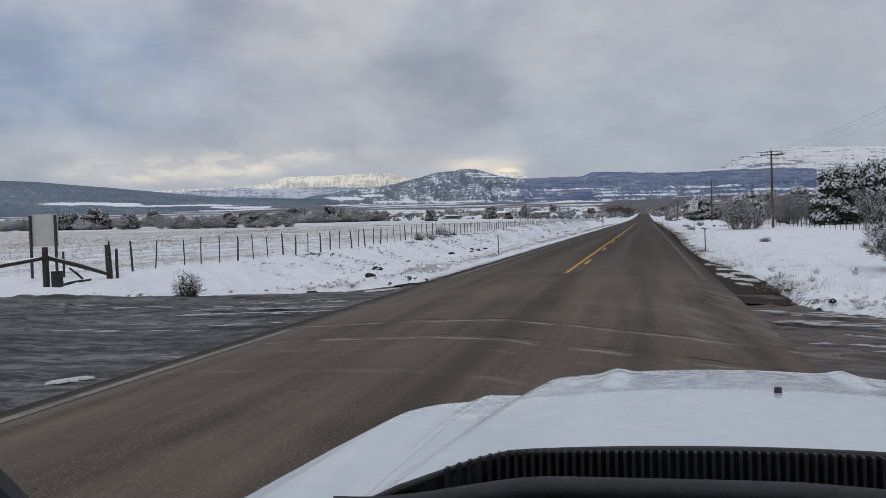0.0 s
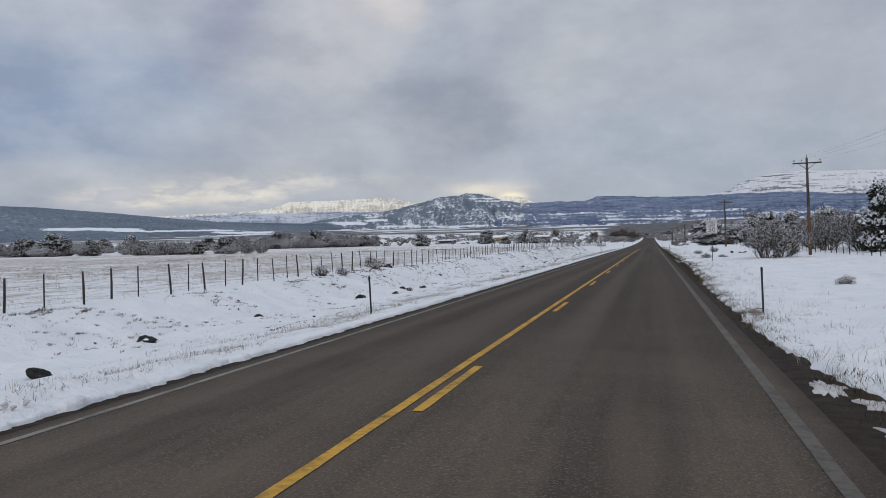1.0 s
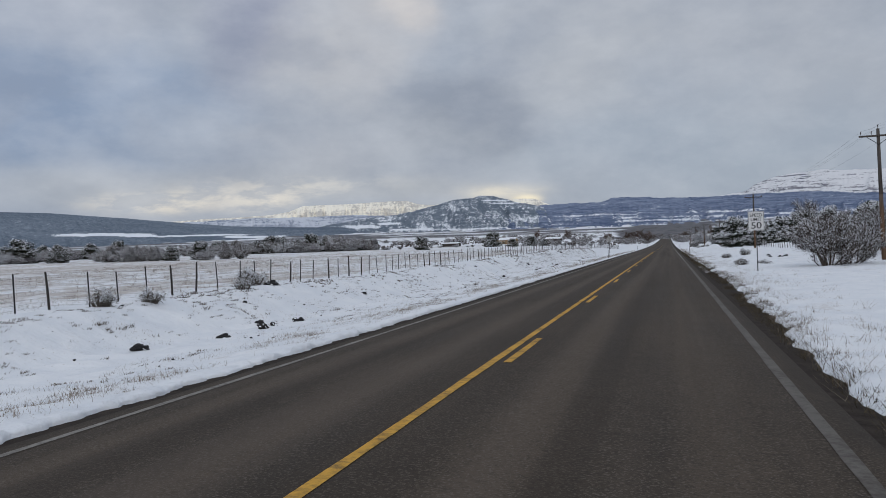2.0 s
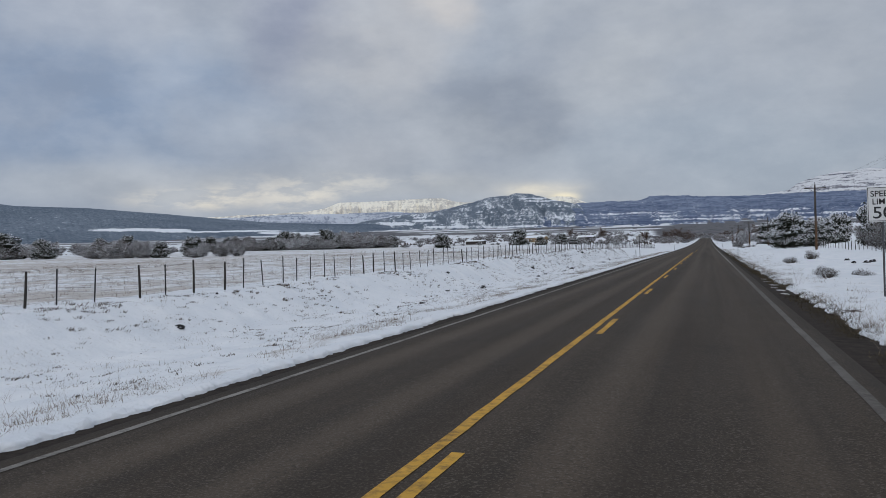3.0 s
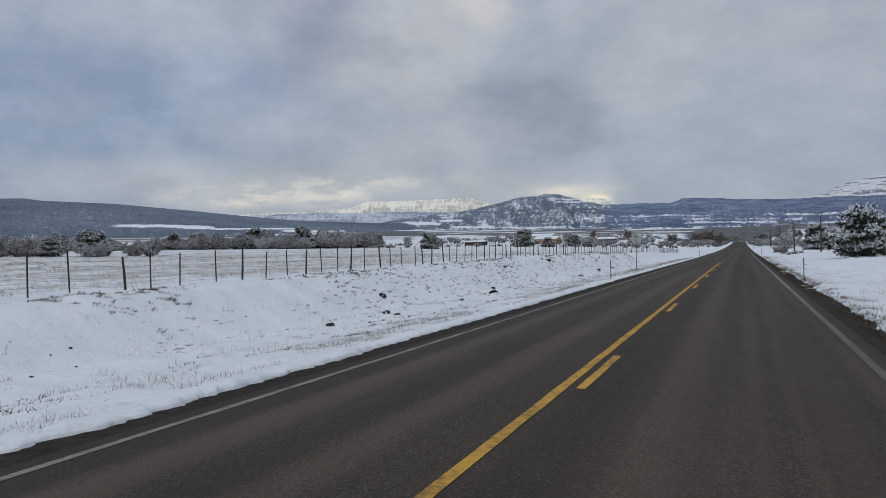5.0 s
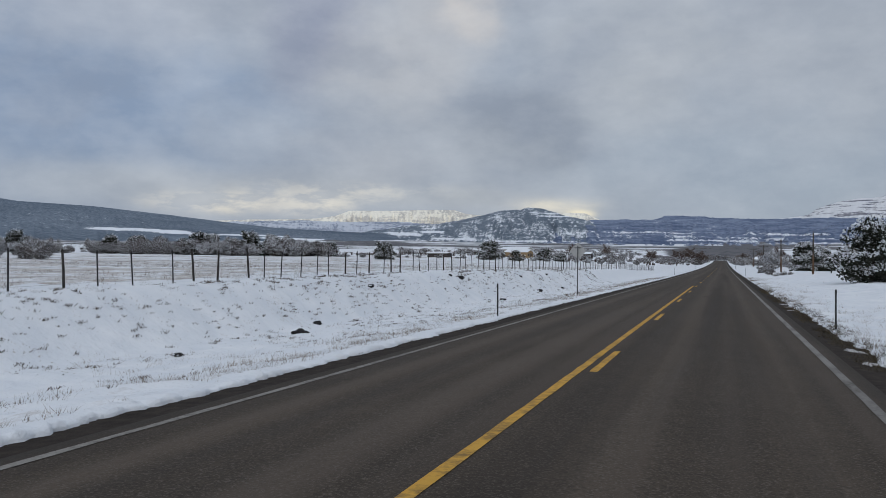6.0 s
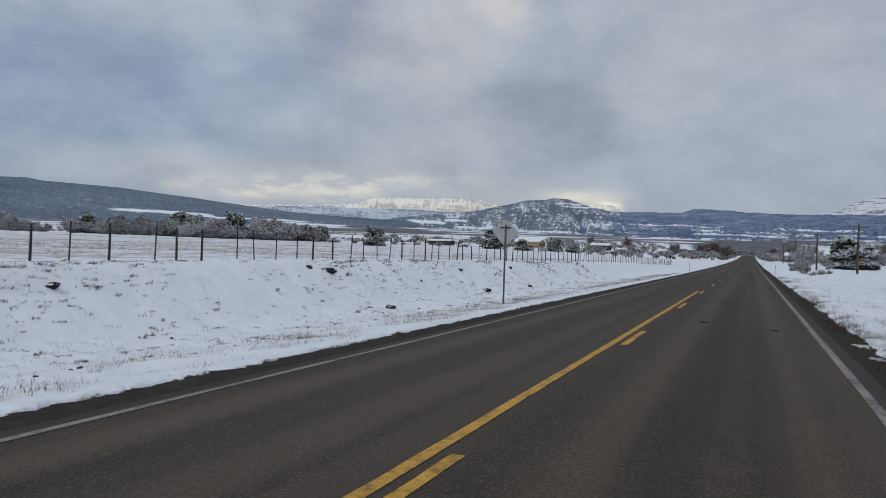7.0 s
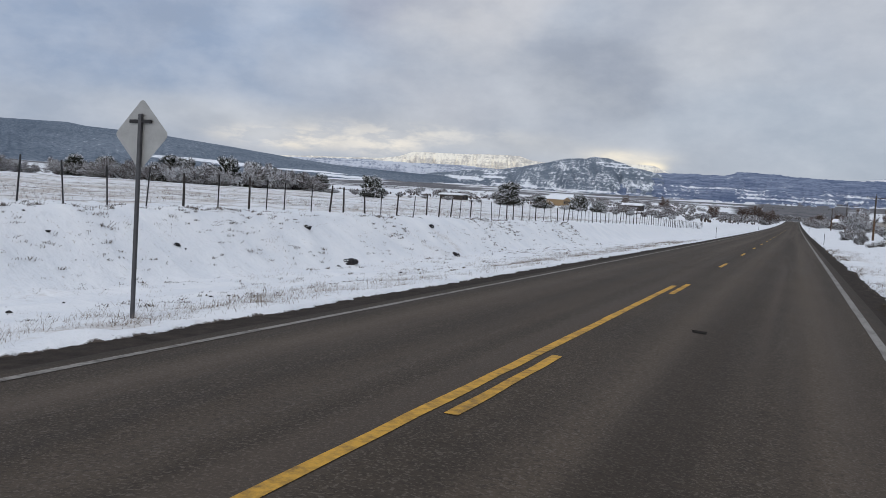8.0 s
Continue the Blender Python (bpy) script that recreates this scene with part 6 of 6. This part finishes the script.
RUBBER = plain("tyre_rubber", (0.02, 0.02, 0.02), 0.85, 0, 25, 0.3, 0.4)
BEIGE = plain("beige_trim", (0.34, 0.26, 0.19), 0.75, 0, 40, 0.08, 0.15)
LAMP = plain("lamp_lens", (0.6, 0.62, 0.65), 0.1, 0, 6, 0.1, 0.0)
CAR_X = 2.55
car = thing("suv", pose(CAR_X, 0, -0.12), "white sport utility vehicle with a rime-dusted bonnet on the highway", "car")
G = 0.12   # the road's height below the car's measures


EYE_CAR = Vector((-0.265, 0, 1.552 + 0.12))


def grown_car(s):
    """The bonnet and its neighbours at the size of a large vehicle."""
    s.v = [EYE_CAR + (Vector(v) - EYE_CAR) * 1.1 + Vector((-0.062, 0, 0.004)) for v in s.v]
    return s


def half_width(y):
    return float(np.interp(y, [1.2, 1.66, 2.07, 2.27, 2.45, 2.75], [1.02, 0.985, 0.93, 0.88, 0.82, 0.72]))


def hood_z(x, y):
    """Height of the bonnet and wings over the car's middle line."""
    a = abs(x)
    wide = half_width(y)
    top = float(np.interp(y, [1.0, 1.42, 2.0, 2.5, 2.72, 2.88, 2.96], [1.19, 1.175, 1.15, 1.108, 1.06, 0.97, 0.82]))
    dome = float(np.interp(y, [1.0, 1.42, 2.5, 3.0], [0.60, 0.565, 0.47, 0.44]))
    drop = 0.03 * (a / dome) ** 2 if a < dome else 0.03 + 0.055 * smooth01(dome, dome + 0.1, a)
    if a > 0.68:
        drop += 0.010 * smooth01(0.68, 0.72, a) - 0.02 * math.exp(-((a - 0.80) / 0.07) ** 2)
        drop += 0.10 * smooth01(wide - 0.13, wide - 0.02, a) + 0.35 * smooth01(wide - 0.04, wide, a)
    # two raised ribs run to the nose
    rib = 0.013 * math.exp(-((a - 0.30) / 0.035) ** 2) * smooth01(2.05, 2.4, y) * smooth01(2.62, 2.5, y)
    return top - drop + rib


def panel(x0, x1, y0, y1, nx, ny, back=None, taper=False):
    s = Shape()
    for j in range(ny + 1):
        for i in range(nx + 1):
            x = x0 + (x1 - x0) * i / nx
            if taper:
                yy = y0 + (y1 - y0) * j / ny
                x = x0 + (math.copysign(max(half_width(yy), abs(x0) + 0.02), x0) - x0) * i / nx
            ya = back(x) if back else y0
            y = ya + (y1 - ya) * j / ny
            s.v.append(Vector((x, y, hood_z(x, y) + G)))
    n = nx + 1
    s.f = [(j * n + i, j * n + i + 1, (j + 1) * n + i + 1, (j + 1) * n + i) for j in range(ny) for i in range(nx)]
    return s


def hood_back(x):
    return 1.41 - 0.30 * smooth01(0.42, 0.68, abs(x))


bonnet = part("bonnet", grown_car(panel(-0.675, 0.675, 0, 2.9, 90, 60, hood_back)), CAR_WHITE, car, "white bonnet dusted with rime", smooth=True)
for side in (-1, 1):
    part("wing", grown_car(panel(side * 0.6755, side * 0.957, 0.85, 2.88, 40, 60, None, True)), CAR_WHITE, car, smooth=True)
    s = Shape()
    s.tube((0.066, 1.98, hood_z(0.066, 1.98) + G - 0.006), (0.066, 1.98, hood_z(0.066, 1.98) + G + 0.012), 0.010, 0.007, 8)
    if side > 0:
        part("washer_nozzle", grown_car(s), CAR_BLACK, bonnet)
s = Shape()
s.box((0.03, 3.12, 0.56), (1.5, 0.18, 0.36), None, 0.05)
part("bumper", s, CAR_BLACK, car)
s = Shape()
s.box((0.03, 3.1, 0.78), (1.05, 0.08, 0.2), None, 0.02)
part("grille", s, CAR_BLACK, car)
for side in (-1, 1):
    s = Shape()
    s.box((side * 0.66, 3.05, 0.84), (0.36, 0.12, 0.16), None, 0.03)
    part("headlight", s, LAMP, car)
    s = Shape()
    s.box((side * 1.03, 0.9, 0.66), (0.035, 3.6, 0.62), None, 0.012)
    part("side_panel", s, CAR_WHITE, car)
    s = Shape()
    s.box((side * 1.02, -0.45, 1.06), (0.03, 2.2, 0.2), None, 0.01)
    part("door", s, CAR_WHITE, car)
    # windscreen pillar: black outside, beige inside
    for name, mat, dx, r in (("pillar", CAR_BLACK, 0.0, 0.04), ("pillar_trim", BEIGE, 0.05, 0.045)):
        s = Shape()
        foot, head = Vector((side * (1.12 + dx * 0.5), 1.06 - dx * 2, 1.06 + G)), Vector((side * (1.0 + dx * 0.3), 0.22 - dx * 2, 1.82 + G))
        s.tube(foot, foot.lerp(head, 0.5) + Vector((side * 0.015, 0.02, 0.02)), r, r, 8)
        s.tube(foot.lerp(head, 0.5) + Vector((side * 0.015, 0.02, 0.02)), head, r, r, 8)
        part(name, s, mat, car, "beige inner trim" if mat is BEIGE else "")
    s = Shape()
    s.tube((side * 1.0, -1.6, 1.15 + G), (side * 0.92, -1.55, 1.84 + G), 0.05, 0.05, 8)
    part("pillar", s, CAR_WHITE, car)
    for y in (2.0, -1.25):
        hub = Shape()
        hub.tube((-0.125, 0, 0), (0.125, 0, 0), 0.06, 0.06, 10)
        wheel = part("wheel", hub, GALV, car)
        wheel.location = (side * 0.9, y, 0.40)
        s = Shape()
        s.tube((-0.11, 0, 0), (0.11, 0, 0), 0.40, 0.40, 28)
        part("tyre", s, RUBBER, wheel)
        s = Shape()
        s.tube((-0.118, 0, 0), (0.118, 0, 0), 0.23, 0.23, 20)
        part("rim", s, GALV, wheel)
s = Shape()
s.box((0, -0.75, 1.86 + G), (1.9, 1.9, 0.05), None, 0.02)
part("roof", s, CAR_WHITE, car)
s = Shape()
s.box((0, -1.75, 0.95), (2.0, 0.12, 0.9), None, 0.04)
part("tailgate", s, CAR_WHITE, car)
s = Shape()
s.box((0, 0.6, 0.42), (1.8, 4.4, 0.12), None, 0.02)
part("floor_pan", s, CAR_BLACK, car)
# the scuttle under the windscreen, with its louvres
s = Shape()
for j in range(2):
    for i in range(41):
        x = -0.68 + 1.36 * i / 40
        y = hood_back(x) - 0.012 if j else 0.72
        s.v.append(Vector((x, y, 1.05 + 0.02 * j + G - 0.03 * abs(x))))
s.f = [(i, i + 1, 42 + i, 41 + i) for i in range(40)]
scuttle = part("scuttle", grown_car(s), CAR_BLACK, car, "black plastic scuttle below the windscreen")
for i in range(78):
    x = -0.52 + 1.04 * i / 77
    s = Shape()
    s.box((x, hood_back(x) - 0.035, 1.15 + G - 0.03 * abs(x)), (0.005, 0.018, 0.06))
    part("louvre", grown_car(s), LOUVRE, scuttle)
s = Shape()
s.sweep([(x, hood_back(x) - 0.006, hood_z(x, hood_back(x)) + G - 0.002) for x in (-0.68 + 1.36 * i / 40 for i in range(41))], 0.006, 8)
part("seal", grown_car(s), CAR_BLACK, car, "black rubber seal behind the bonnet")
# added black block under the bonnet, hides light showing through the open gap
s = Shape()
s.box((0, 1.75, 0.86), (1.3, 1.5, 0.3), None, 0.03)
part("bonnet_gap_block", grown_car(s), CAR_BLACK, car)
s = Shape()
s.sweep([(x, 1.27 - 0.12 * smooth01(0.35, 0.62, abs(x)) - 0.05 * smooth01(-0.1, 0.5, x), 1.15 + G - 0.02 * abs(x)) for x in (-0.66 + 1.32 * i / 40 for i in range(41))], 0.017, 8)
part("cowl_moulding", grown_car(s), CAR_BLACK, car, "smooth black moulding across the scuttle", smooth=True)
s = Shape()
s.tube((-0.55, 1.0, 1.15 + G), (0.5, 1.06, 1.16 + G), 0.012, 0.009, 6)
part("wiper", grown_car(s), CAR_BLACK, car)
s = Shape()
s.box((0, 0.5, 0.96 + G), (1.8, 0.3, 0.16), None, 0.04)
part("dashboard", s, CAR_BLACK, car)
